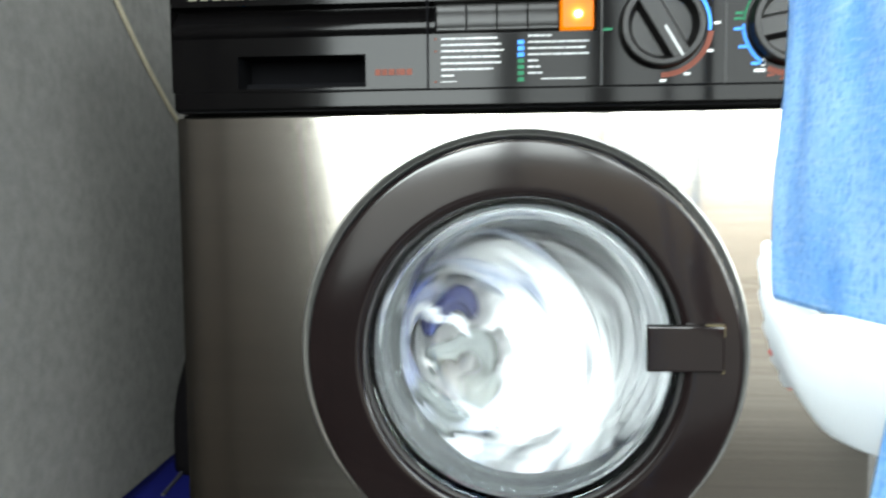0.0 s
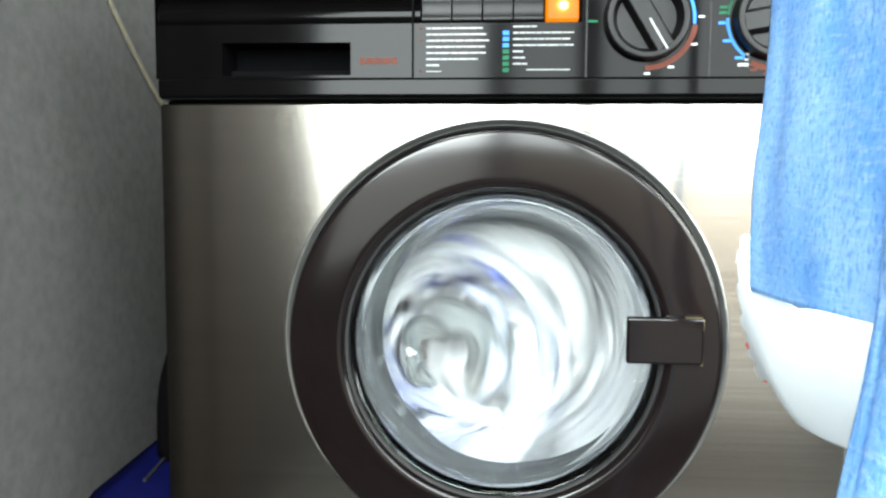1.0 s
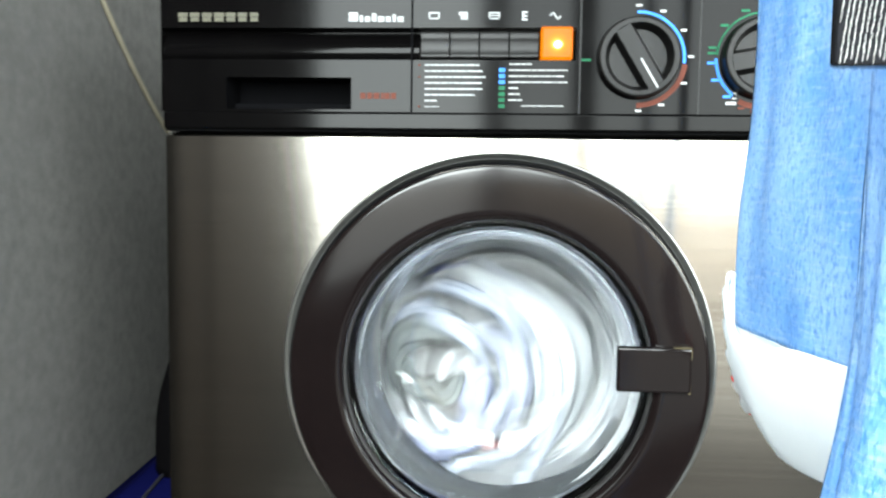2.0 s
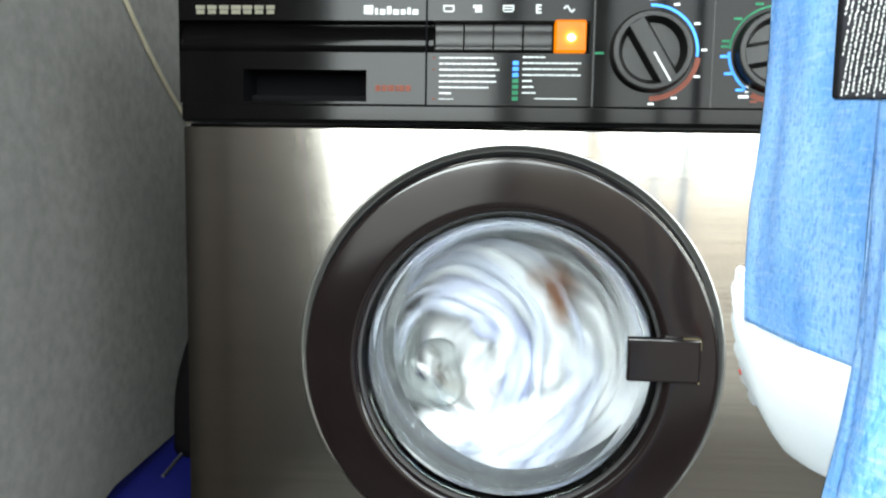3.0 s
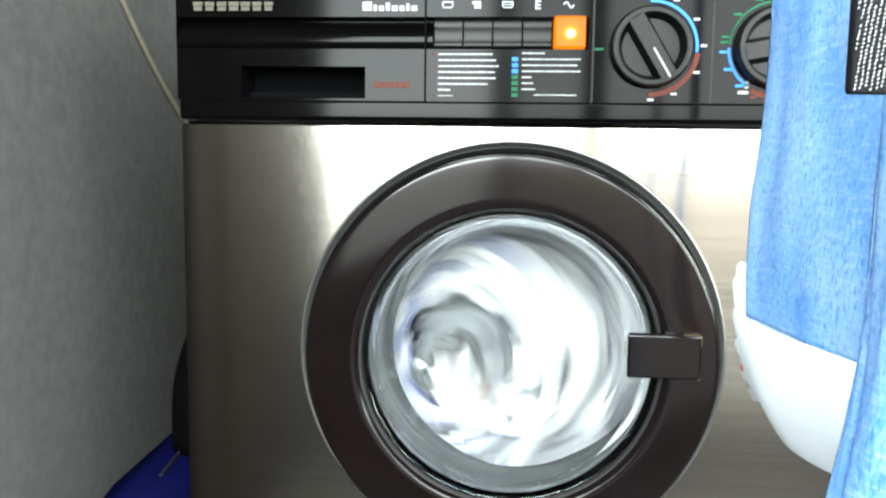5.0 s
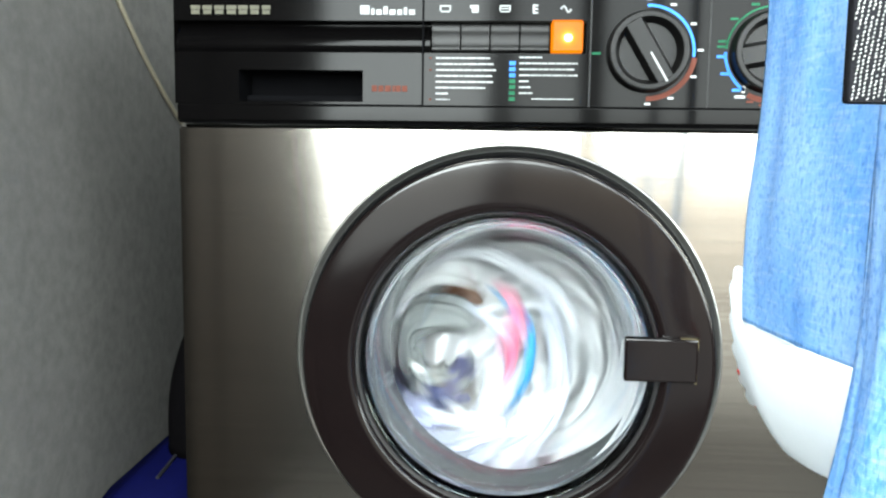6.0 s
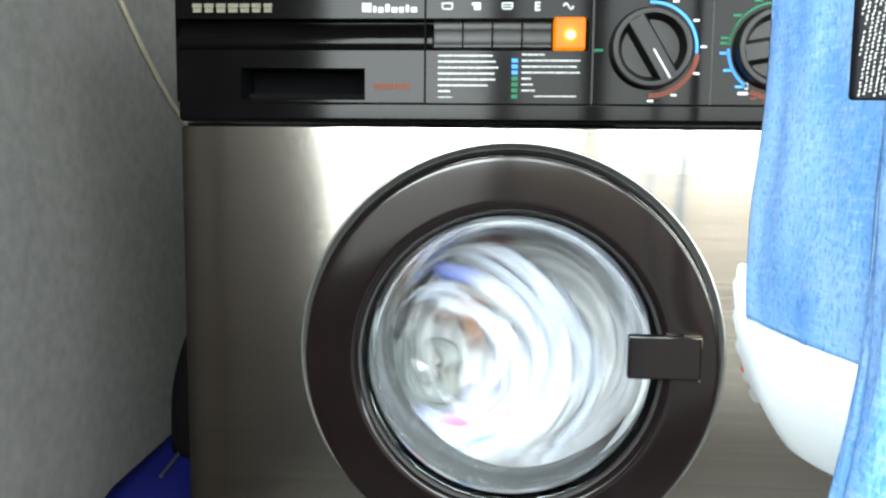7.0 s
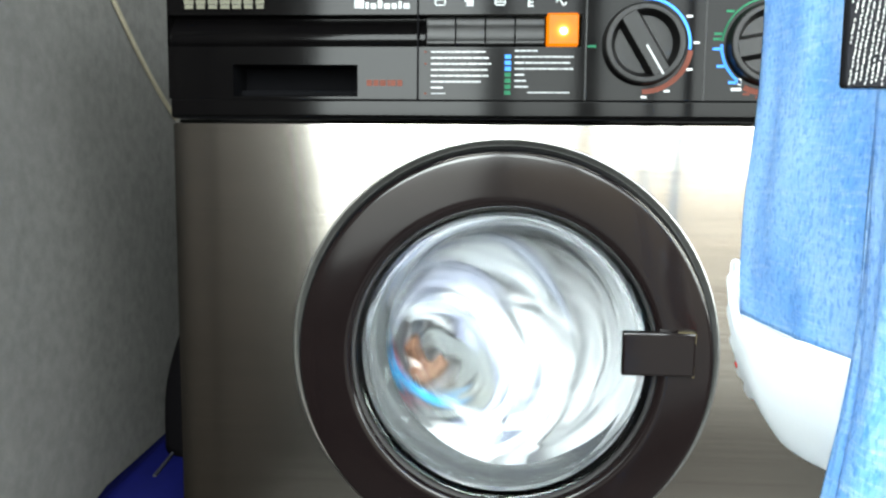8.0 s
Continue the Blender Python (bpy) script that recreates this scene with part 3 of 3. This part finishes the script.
drum = empty("drum")
drum.parent = machine
drum.matrix_local = pose(CX, 0, CZ)
tagged(drum, label="turning perforated steel drum")
shell = part("drum_shell", revolve([(0.160, 0.100), (0.166, 0.094), (0.235, 0.100), (0.240, 0.110), (0.240, 0.400), (0.235, 0.405), (0.0002, 0.405)], 0, 0, 96), DRUM, drum, smooth=True)
for k in range(3):
    bm = boxed(-0.022, 0.022, 0.125, 0.39, 0.200, 0.239, bevel=0.015, seg=3)
    bm.transform(pose(0, 0, 0, 0, 120 * k, 0))
    part("lifter", bm, DRUM, drum)


# ---- the washing ----
SX, SZ = -0.066, 0.487               # where the washing curls


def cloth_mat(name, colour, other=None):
    """Wet cotton: pale, with bluish and darker grey patches at random."""
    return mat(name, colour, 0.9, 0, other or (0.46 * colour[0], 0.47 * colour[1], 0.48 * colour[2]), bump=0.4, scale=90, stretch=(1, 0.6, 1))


def wad(name, seed, r, span, width, depth, y, colour, label, other=None):
    """A twisted, folded garment lying as a crescent of radius r round the curl's axis; a closed skin with pleats along it."""
    rnd = random.Random(seed)
    n, m = 56, 36
    ph = [rnd.uniform(0, 6.28) for _ in range(8)]
    k1, k2 = rnd.randint(4, 6), rnd.randint(7, 10)
    rings = []
    for i in range(n + 1):
        u = i / n
        a = radians(span) * (u - 0.5)
        swell = max(0.03, math.sin(math.pi * min(max(u, 0.004), 0.996)) ** 0.45) * (1 + 0.16 * math.sin(7 * u + ph[0]) + 0.08 * math.sin(17 * u + ph[1]))
        rr = r + 0.010 * math.sin(5 * u + ph[2]) + 0.004 * math.sin(13 * u + ph[5])
        ring = []
        for j in range(m):
            b = 2 * math.pi * j / m
            pleat = 1 + 0.15 * math.sin(k1 * b + 3.2 * u + ph[3]) + 0.09 * math.sin(k2 * b - 4.5 * u + ph[4]) + 0.05 * math.sin(15 * b + 9 * u)
            p = rr + 0.5 * width * swell * pleat * math.cos(b)
            yy = 0.5 * depth * swell * pleat * math.sin(b) + 0.006 * math.sin(9 * u + ph[6])
            ring.append((p * math.sin(a), yy, p * math.cos(a)))
        rings.append(ring)
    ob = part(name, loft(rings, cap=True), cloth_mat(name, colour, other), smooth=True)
    ob.location = (SX, y, SZ)
    return tagged(ob, label=label, category="laundry", group="washing in the drum")


def heap(name, seed, radius, y, colour, label):
    """A wide crumpled sheet spun into curling folds."""
    rnd = random.Random(seed)
    ph = [rnd.uniform(0, 6.28) for _ in range(6)]
    rings = []
    for i in range(48):
        q = max(i / 47, 0.001)
        ring = []
        for j in range(120):
            a = 2 * math.pi * j / 120
            h = 0.016 * math.sin(26 * q + 2 * a + ph[0]) + 0.010 * math.sin(3 * a + 9 * q + ph[1]) + 0.006 * math.sin(7 * a - 17 * q + ph[2]) + 0.004 * math.sin(13 * a + 31 * q + ph[3])
            rr = radius * q * (1 + 0.05 * math.sin(4 * a + ph[4]) + 0.03 * math.sin(9 * a + ph[5]))
            ring.append((rr * math.sin(a), 0.045 * q * q + h * min(1, 3 * q) - 0.03 * math.exp(-(q / 0.2) ** 2), rr * math.cos(a)))
        rings.append(ring)
    back = [(x * 0.97, 0.11, z * 0.97) for x, _, z in rings[-1]]
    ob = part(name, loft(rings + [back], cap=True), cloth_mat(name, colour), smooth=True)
    return tagged(ob, label=label, category="laundry", group="washing in the drum")


sheet = heap("bed_sheet", 3, 0.170, 0.17, (0.78, 0.78, 0.79), "wet white bed sheet tumbling in the drum")
W = [
    # name, seed, radius, span, width, depth, y, colour, label, start angle
    ("towel", 11, 0.118, 150, 0.066, 0.05, 0.145, (0.67, 0.67, 0.67), "white towel tumbling behind the door glass", 60),
    ("towel", 12, 0.125, 130, 0.060, 0.05, 0.143, (0.57, 0.58, 0.60), "white towel tumbling behind the door glass", 215),
    # pillowcases and shirts near the curl carry the drum's shade in their colour
    ("pillowcase", 13, 0.050, 160, 0.046, 0.045, 0.136, (0.14, 0.15, 0.15), "grey pillowcase tumbling behind the door glass, colour darkened in place of shade", 160),
    ("shirt", 14, 0.072, 130, 0.040, 0.045, 0.140, (0.29, 0.31, 0.44), "bluish white shirt tumbling behind the door glass, colour darkened in place of shade", 290),
    ("towel", 15, 0.152, 100, 0.05, 0.045, 0.148, (0.67, 0.67, 0.67), "white towel tumbling behind the door glass", 120),
    ("shirt", 16, 0.026, 230, 0.030, 0.036, 0.130, (0.12, 0.13, 0.13), "greyish white shirt rolled up in the middle, colour darkened in place of shade", 0),
    ("blouse", 17, 0.140, 70, 0.036, 0.04, 0.138, (0.34, 0.36, 0.46), "lavender-blue blouse among the washing", 330),
    ("towel", 18, 0.094, 110, 0.042, 0.04, 0.130, (0.67, 0.67, 0.67), "white towel tumbling behind the door glass", 80),
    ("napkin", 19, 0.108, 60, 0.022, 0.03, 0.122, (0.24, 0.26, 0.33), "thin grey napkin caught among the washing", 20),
    ("pillowcase", 20, 0.085, 90, 0.030, 0.035, 0.124, (0.33, 0.34, 0.42), "white pillowcase tumbling behind the door glass, colour darkened in place of shade", 250),
]
rnd = random.Random(31)
for k in range(9):
    pale = k % 3 == 0
    W.append(("vest" if pale else "sock", 40 + k, 0.062 + 0.0115 * k, rnd.uniform(80, 150), rnd.uniform(0.012, 0.024), 0.022, 0.119 + 0.0012 * (k % 4), (0.62, 0.63, 0.66) if pale else (0.36 + 0.03 * (k % 4), 0.38 + 0.03 * (k % 4), 0.45 + 0.03 * (k % 4)), "white vest twisted among the washing" if pale else "grey-blue sock twisted among the washing", 137 * k))
washing = []
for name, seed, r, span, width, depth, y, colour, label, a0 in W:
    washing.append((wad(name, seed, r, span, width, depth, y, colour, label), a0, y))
navy = wad("navy_sock", 21, 0.042, 100, 0.028, 0.03, 0.120, (0.012, 0.018, 0.09), "dark navy sock among the washing", (0.004, 0.004, 0.012))
red = wad("red_cloth", 22, 0.045, 40, 0.020, 0.024, 0.119, (0.50, 0.03, 0.035), "small bright red cloth among the washing")
rust = wad("orange_brown_shirt", 23, 0.034, 110, 0.027, 0.026, 0.121, (0.10, 0.034, 0.013), "orange-brown shirt among the washing", (0.13, 0.075, 0.048))
print_cloth = wad("printed_shirt", 24, 0.100, 60, 0.018, 0.024, 0.121, (0.46, 0.05, 0.11), "pink printed shirt among the washing", (0.40, 0.14, 0.22))
trim_cloth = wad("turquoise_cloth", 25, 0.112, 80, 0.010, 0.02, 0.121, (0.025, 0.24, 0.48), "turquoise blue cloth among the washing")

blue = wad("blue_towel", 26, 0.088, 75, 0.020, 0.024, 0.1205, (0.07, 0.11, 0.42), "royal blue towel among the washing", (0.20, 0.24, 0.50))


# ---- beside the machine ----
def build_gap():
    pts = []
    for i in range(31):
        y = 0.10 + 0.56 * i / 30
        d = y - 0.297
        pts.append((SIDE + 0.004, y, 0.885 - 0.9 * d + 0.85 * d * d))
    tagged(part("power_cable", tube(pts, 0.0035, 10), CABLE, smooth=True), label="thin cream cable hanging along the wall", category="cable")
    bag = empty("blue_bag", pose(0, 0, 0), label="dark blue plastic bag standing on the floor in the gap", category="bag")
    rings = []
    for k in range(13):
        z = 0.268 * k / 12
        q = 1 - 0.12 * (k / 12) ** 2
        ring = []
        for j in range(32):
            a = 2 * math.pi * j / 32
            c, s = math.cos(a), math.sin(a)
            ring.append((-0.400 + 0.094 * math.copysign(abs(c) ** 0.18, c), 0.41 + 0.25 * math.copysign(abs(s) ** 0.2, s), z + 0.005 * math.sin(3 * a + k) + 0.05 * (k / 12) * s * 0.22))
        rings.append(ring)
    part("bag_body", loft(rings, cap=True), BAG, bag, smooth=True)
    part("seam", tube([(-0.448, 0.270, 0.2645), (-0.452, 0.33, 0.2675), (-0.455, 0.39, 0.271)], 0.0026, 8), STRIP, bag, "dull grey strip on the bag")
    # black hump on the bag, narrowing upwards
    rings = []
    for k in range(15):
        u = k / 14
        w = math.sin(math.pi * (0.06 + 0.94 * (1 - u)) / 2) ** 0.75
        ring = []
        for j in range(24):
            a = 2 * math.pi * j / 24
            ring.append((-0.424 + (0.060 * w + 0.005 * math.sin(3 * a + 5 * u)) * math.cos(a), 0.395 + (0.055 * w + 0.004) * math.sin(a), 0.266 + 0.200 * u))
        rings.append(ring)
    tagged(part("dark_sack", loft(rings, cap=True), DARK_MATTE, smooth=True), label="soft black hump on top of the blue bag", category="sack")


build_gap()


# ---- the hanging clothes ----
def cloth_tube(stations, n=72, lean=0.0, fold=0.004, phase=0.0, full=1.0):
    """Rings of a hanging leg: stations of z, centre x, centre y, half width, half depth; lean turns it aside, full gives the side away from the door."""
    rings = []
    for z, cx, cy, rx, ry in stations:
        ring = []
        for j in range(n):
            a = 2 * math.pi * j / n
            w = fold * (math.sin(5 * a + 9 * z + phase) + 0.6 * math.sin(9 * a - 14 * z + 2 * phase) + 0.35 * math.sin(17 * a + 30 * z))
            x, y = cx + (rx * (full if math.cos(a) > 0 else 1) + w) * math.cos(a), cy + (ry + w) * math.sin(a)
            ring.append((x - lean * (y - cy), y, z))
        rings.append(ring)
    return rings


def blend(keys, steps):
    """Even stations between key stations."""
    out = []
    for i in range(steps + 1):
        u = i / steps * (len(keys) - 1)
        k = min(int(u), len(keys) - 2)
        f = u - k
        out.append([p + (q - p) * f for p, q in zip(keys[k], keys[k + 1])])
    return out


def eased(stations, passes=30):
    """Rounds off the corners between key stations."""
    for _ in range(passes):
        stations = [stations[0]] + [[(p + 2 * q + r) / 4 for p, q, r in zip(a, b, c)] for a, b, c in zip(stations, stations[1:], stations[2:])] + [stations[-1]]
    return stations


def thicken(bm, d):
    bmesh.ops.recalc_face_normals(bm, faces=bm.faces)
    bmesh.ops.solidify(bm, geom=list(bm.faces), thickness=d)
    return bm


def smooth(u):
    u = min(1, max(0, u))
    return u * u * (3 - 2 * u)


def hem_rise(y):
    """How the turned-up hem climbs towards the back of the leg."""
    return 0.034 * smooth((y + 0.172) / 0.046) - 0.013 - 0.010 * math.exp(-((y + 0.195) / 0.035) ** 2)


def foot_rise(y):
    """The lower edge of the cuff climbs too, more slowly."""
    u = min(1, max(0, (y + 0.31) / 0.15))
    return 0.024 * u - 0.004 + 0.004 * math.sin(55 * y) - 0.016 * math.exp(-((u - 0.68) / 0.28) ** 2)


def build_jeans():
    jeans = empty("jeans", label="light blue washed jeans hung up with a turned-up cuff", category="jeans")
    keys = [(1.04, 0.2141, -0.235, 0.006, 0.100), (0.80, 0.2121, -0.235, 0.006, 0.102), (0.728, 0.2121, -0.235, 0.006, 0.104), (0.67, 0.2061, -0.235, 0.006, 0.106), (0.61, 0.2046, -0.235, 0.006, 0.105), (0.575, 0.2056, -0.235, 0.006, 0.102)]
    rings = cloth_tube(eased(blend(keys, 44)), fold=0.0011, lean=0.19, full=0.1)
    part("leg", thicken(loft(rings), 0.0015), DENIM, jeans, smooth=True)
    keys = [(0.594, 0.2035, -0.235, 0.0185, 0.1080), (0.592, 0.2035, -0.235, 0.0215, 0.111), (0.584, 0.2035, -0.235, 0.0226, 0.112), (0.564, 0.2045, -0.235, 0.0230, 0.111), (0.536, 0.208, -0.237, 0.0225, 0.111), (0.513, 0.212, -0.240, 0.018, 0.108), (0.504, 0.214, -0.240, 0.014, 0.104)]
    rings = cloth_tube(eased(blend(keys, 60)), fold=0.0007, phase=1.3, lean=0.19, full=0.3)
    out = []
    for r in rings:
        ring = []
        for x, y, z in r:
            u = smooth((z - 0.504) / 0.09)
            low = 1 - u
            crumple = math.exp(-((y + 0.135) / 0.02) ** 2) * (0.0008 * math.sin(330 * z + 30 * x) + 0.0009 * math.sin(610 * z + 90 * x + 1))
            dent = low * (0.0022 * math.sin(70 * y + 120 * x) + 0.0028 * math.sin(41 * y + 2.0))
            ring.append((x - crumple, y + 0.5 * crumple, z + hem_rise(y) * u + foot_rise(y) * low - dent))
        out.append(ring)
    part("cuff", thicken(loft(out), 0.0015), LINING, jeans, "turned-up pale cuff showing the inside of the denim", smooth=True)
    bm = boxed(-0.006, 0.006, -0.002, 0.002, -0.016, 0.016, bevel=0.001)
    bm.transform(pose(0.1930, -0.142, 0.5270, 0, -28, 0))
    part("tag", bm, RED_TAG, jeans, "red tag hanging inside the cuff")
    keys = [(1.04, 0.1995, -0.40, 0.006, 0.054), (0.80, 0.1975, -0.40, 0.006, 0.055), (0.69, 0.1965, -0.40, 0.006, 0.056), (0.60, 0.1955, -0.40, 0.006, 0.056), (0.53, 0.1835, -0.402, 0.006, 0.056), (0.40, 0.1615, -0.405, 0.006, 0.055), (0.25, 0.1535, -0.405, 0.006, 0.054)]
    part("leg", thicken(loft(cloth_tube(eased(blend(keys, 50)), fold=0.0018, phase=2.2, lean=0.165, full=0.3)), 0.0015), DENIM, jeans, smooth=True)
    part("waist", boxed(0.176, 0.238, -0.45, -0.14, 1.03, 1.075, bevel=0.012), DENIM, jeans)
    tagged(part("clothes_line", tube([(RIGHT, -0.28, 1.10), (0.30, -0.28, 1.078), (0.0, -0.28, 1.085), (SIDE, -0.28, 1.10)], 0.003, 8), CABLE, smooth=True), label="thin cream clothes line across the room", category="clothes line")
    tagged(part("clothes_line", tube([(RIGHT, -0.517, 1.10), (0.15, -0.517, 1.075), (SIDE, -0.517, 1.10)], 0.003, 8), CABLE, smooth=True), label="thin cream clothes line across the room", category="clothes line")


build_jeans()


def build_knit():
    """A knitted strap end hanging close by, dark with slanting rows of white stitches."""
    knit = empty("knitted_scarf", label="black and white knitted scarf end hanging near the jeans", category="scarf")
    x0, y0, z0 = 0.106, -0.520, 0.713
    part("scarf_body", boxed(x0, x0 + 0.034, y0, y0 + 0.006, z0, z0 + 0.36, bevel=0.0012, seg=2), KNIT, knit)
    verts, faces = [], []
    rnd = random.Random(9)
    for c in range(-28, 26):
        for k in range(300):
            u = k * 0.0012
            x = x0 + 0.0010 + c * 0.00152 + 0.10 * u + 0.9 * u * u + rnd.uniform(-0.00015, 0.00015)
            z = z0 + 0.0012 + u + 0.0005 * (c % 3) + rnd.uniform(-0.0002, 0.0002)
            if x > x0 + 0.033 or x < x0 + 0.0006 or z > z0 + 0.355 or rnd.random() < 0.02:
                continue
            b = len(verts)
            w, h = rnd.uniform(0.00028, 0.00042), rnd.uniform(0.00036, 0.00050)
            for dx, dz in ((-0.9, -0.7), (-0.2, -1.0), (0.7, 0.1), (0.9, 0.8), (0.1, 1.0), (-0.7, 0.0)):
                verts.append((x + dx * w, y0 - 0.0001, z + dz * h))
            verts.append((x, y0 - 0.0006, z))
            faces += [(b + q, b + (q + 1) % 6, b + 6) for q in range(6)]
    me = bpy.data.meshes.new("stitches")
    me.from_pydata(verts, [], faces)
    me.materials.append(KNIT_WHITE)
    ob = new("stitches", me)
    ob.parent = knit
    tagged(ob, label="rows of white stitches", kind="stuff")


build_knit()


# ---- what moves ----
def curl(ob, keys, y):
    """Keys of seconds, degrees clockwise from the top, a shift outwards and how deep the cloth has sunk behind the rest, carried evenly from key to key."""
    rows = []
    for i in range(81):
        t = i / 10
        k = max(j for j in range(len(keys) - 1) if keys[j][0] <= t)
        f = (t - keys[k][0]) / (keys[k + 1][0] - keys[k][0])
        a, r, sunk = [p + (q - p) * f for p, q in zip(keys[k][1:], keys[k + 1][1:])]
        rows.append((t, pose(SX + r * math.sin(radians(a)), y + 0.075 * sunk, SZ + r * math.cos(radians(a)), 0, a, 0)))
    walk(ob, rows)


def motions():
    walk(drum, [(i / 10, pose(CX, 0, CZ, 0, 28.0 * i, 0)) for i in range(81)])
    walk(sheet, [(i / 10, pose(CX + 0.02, 0.17, CZ - 0.055, 0, 28.0 * i, 0)) for i in range(81)])
    for k, (ob, a0, y) in enumerate(washing):
        rate = 280 + 14 * math.sin(2.4 * k)
        rows = []
        for i in range(81):
            t = i / 10
            bob = 0.008 * math.sin(3.1 * t + 1.7 * k)
            rows.append((t, pose(SX + bob, y, SZ - 0.021 + 0.6 * bob, 0, a0 + rate * t + 14 * math.sin(4.3 * t + k), 0)))
        walk(ob, rows)
    # angle of the pose, and how far the cloth is shifted outwards from its own radius
    curl(navy, [(0, -10, 0, 0), (0.2, 20, 0.0, 0), (0.4, 95, 0.005, 0), (0.6, 190, 0.01, 0.6), (1.0, 375, 0.03, 0), (1.3, 470, 0.03, 1), (3.3, 1000, 0.02, 1), (5.6, 1500, 0.0, 1), (5.9, 1565, 0.0, 0), (6.1, 1620, 0.0, 0), (6.4, 1700, 0.01, 1), (8.01, 2130, 0.02, 1)], 0.120)
    curl(red, [(0, -100, 0.05, 1), (0.4, 41, 0.08, 0.8), (0.6, 111, 0.08, 0), (0.8, 180, 0.08, 1), (1.3, 352, 0.07, 0.6), (1.5, 421, 0.07, 0), (1.8, 480, 0.08, 1), (3.2, 720, 0.09, 1), (3.4, 766, 0.09, 0.2), (3.5, 801, 0.10, 0.2), (3.7, 930, 0.06, 1), (4.0, 1115, -0.012, 0), (4.1, 1190, 0.01, 0), (4.2, 1203, 0.020, 0), (4.4, 1230, 0.030, 0), (4.7, 1300, 0.05, 1), (6.0, 1550, 0.08, 0.8), (8.01, 2100, 0.09, 0.9)], 0.119)
    curl(rust, [(0, -700, 0.08, 1), (2.7, 20, 0.1, 1), (3.0, 62, 0.10, 0.1), (3.2, 100, 0.12, 0.6), (3.6, 300, 0.06, 1), (3.8, 411, 0.075, 0), (4.0, 428, 0.125, 0), (4.2, 560, 0.10, 1), (4.4, 700, 0.024, 0.14), (4.6, 728, 0.024, 0.14), (5.0, 850, 0.05, 1), (6.0, 1110, 0.02, 0.8), (6.2, 1165, 0.010, 0), (6.4, 1189, 0.035, 0), (6.5, 1213, 0.055, 0), (6.7, 1310, 0.04, 0.8), (7.0, 1476, 0.005, 0), (7.2, 1566, 0.022, 0), (7.6, 1590, 0.012, 0), (8.01, 1660, -0.010, 0)], 0.121)
    curl(blue, [(0, -60, 0, 0.3), (0.1, -25, 0, 0), (0.25, 60, 0, 0.5), (0.4, 150, 0, 0), (0.7, 270, 0, 0.7), (1.1, 418, 0.015, 0), (1.4, 520, 0.01, 1), (2.8, 1050, 0, 1), (3.0, 1110, 0, 0.4), (3.3, 1200, 0, 0.3), (3.6, 1300, 0, 1), (4.4, 1500, 0, 0.6), (4.5, 1525, 0.01, 0.1), (4.7, 1600, 0, 1), (6.8, 2130, 0, 1), (7.1, 2180, 0, 0), (7.3, 2250, 0, 0.5), (7.5, 2330, 0, 1), (8.01, 2500, 0, 1)], 0.1205)
    curl(print_cloth, [(0, -560, 0.02, 1), (3.9, 340, 0.02, 1), (4.2, 405, 0.03, 0), (4.3, 420, 0.03, 0), (4.6, 480, 0.03, 1), (5.7, 720, 0.0, 0.8), (5.8, 755, 0.0, 0), (6.0, 800, -0.015, 0), (6.2, 880, -0.02, 0.5), (6.4, 980, -0.04, 0), (6.6, 1065, -0.02, 0.4), (7.0, 1235, 0.0, 0), (7.3, 1360, 0.0, 0.8), (7.6, 1480, 0.01, 0), (7.8, 1580, 0.0, 1), (8.01, 1680, 0.0, 1)], 0.121)
    curl(trim_cloth, [(0, -545, 0.03, 1), (4.1, 390, 0.02, 1), (4.3, 410, 0.02, 0), (4.5, 450, 0.02, 1), (5.8, 780, -0.02, 0.6), (6.0, 812, -0.02, 0), (6.4, 985, -0.05, 0), (6.7, 1120, -0.02, 0.6), (7.0, 1250, 0.0, 0), (7.4, 1420, -0.01, 0.6), (7.6, 1500, -0.01, 0.2), (8.01, 1640, -0.06, 0)], 0.121)


motions()
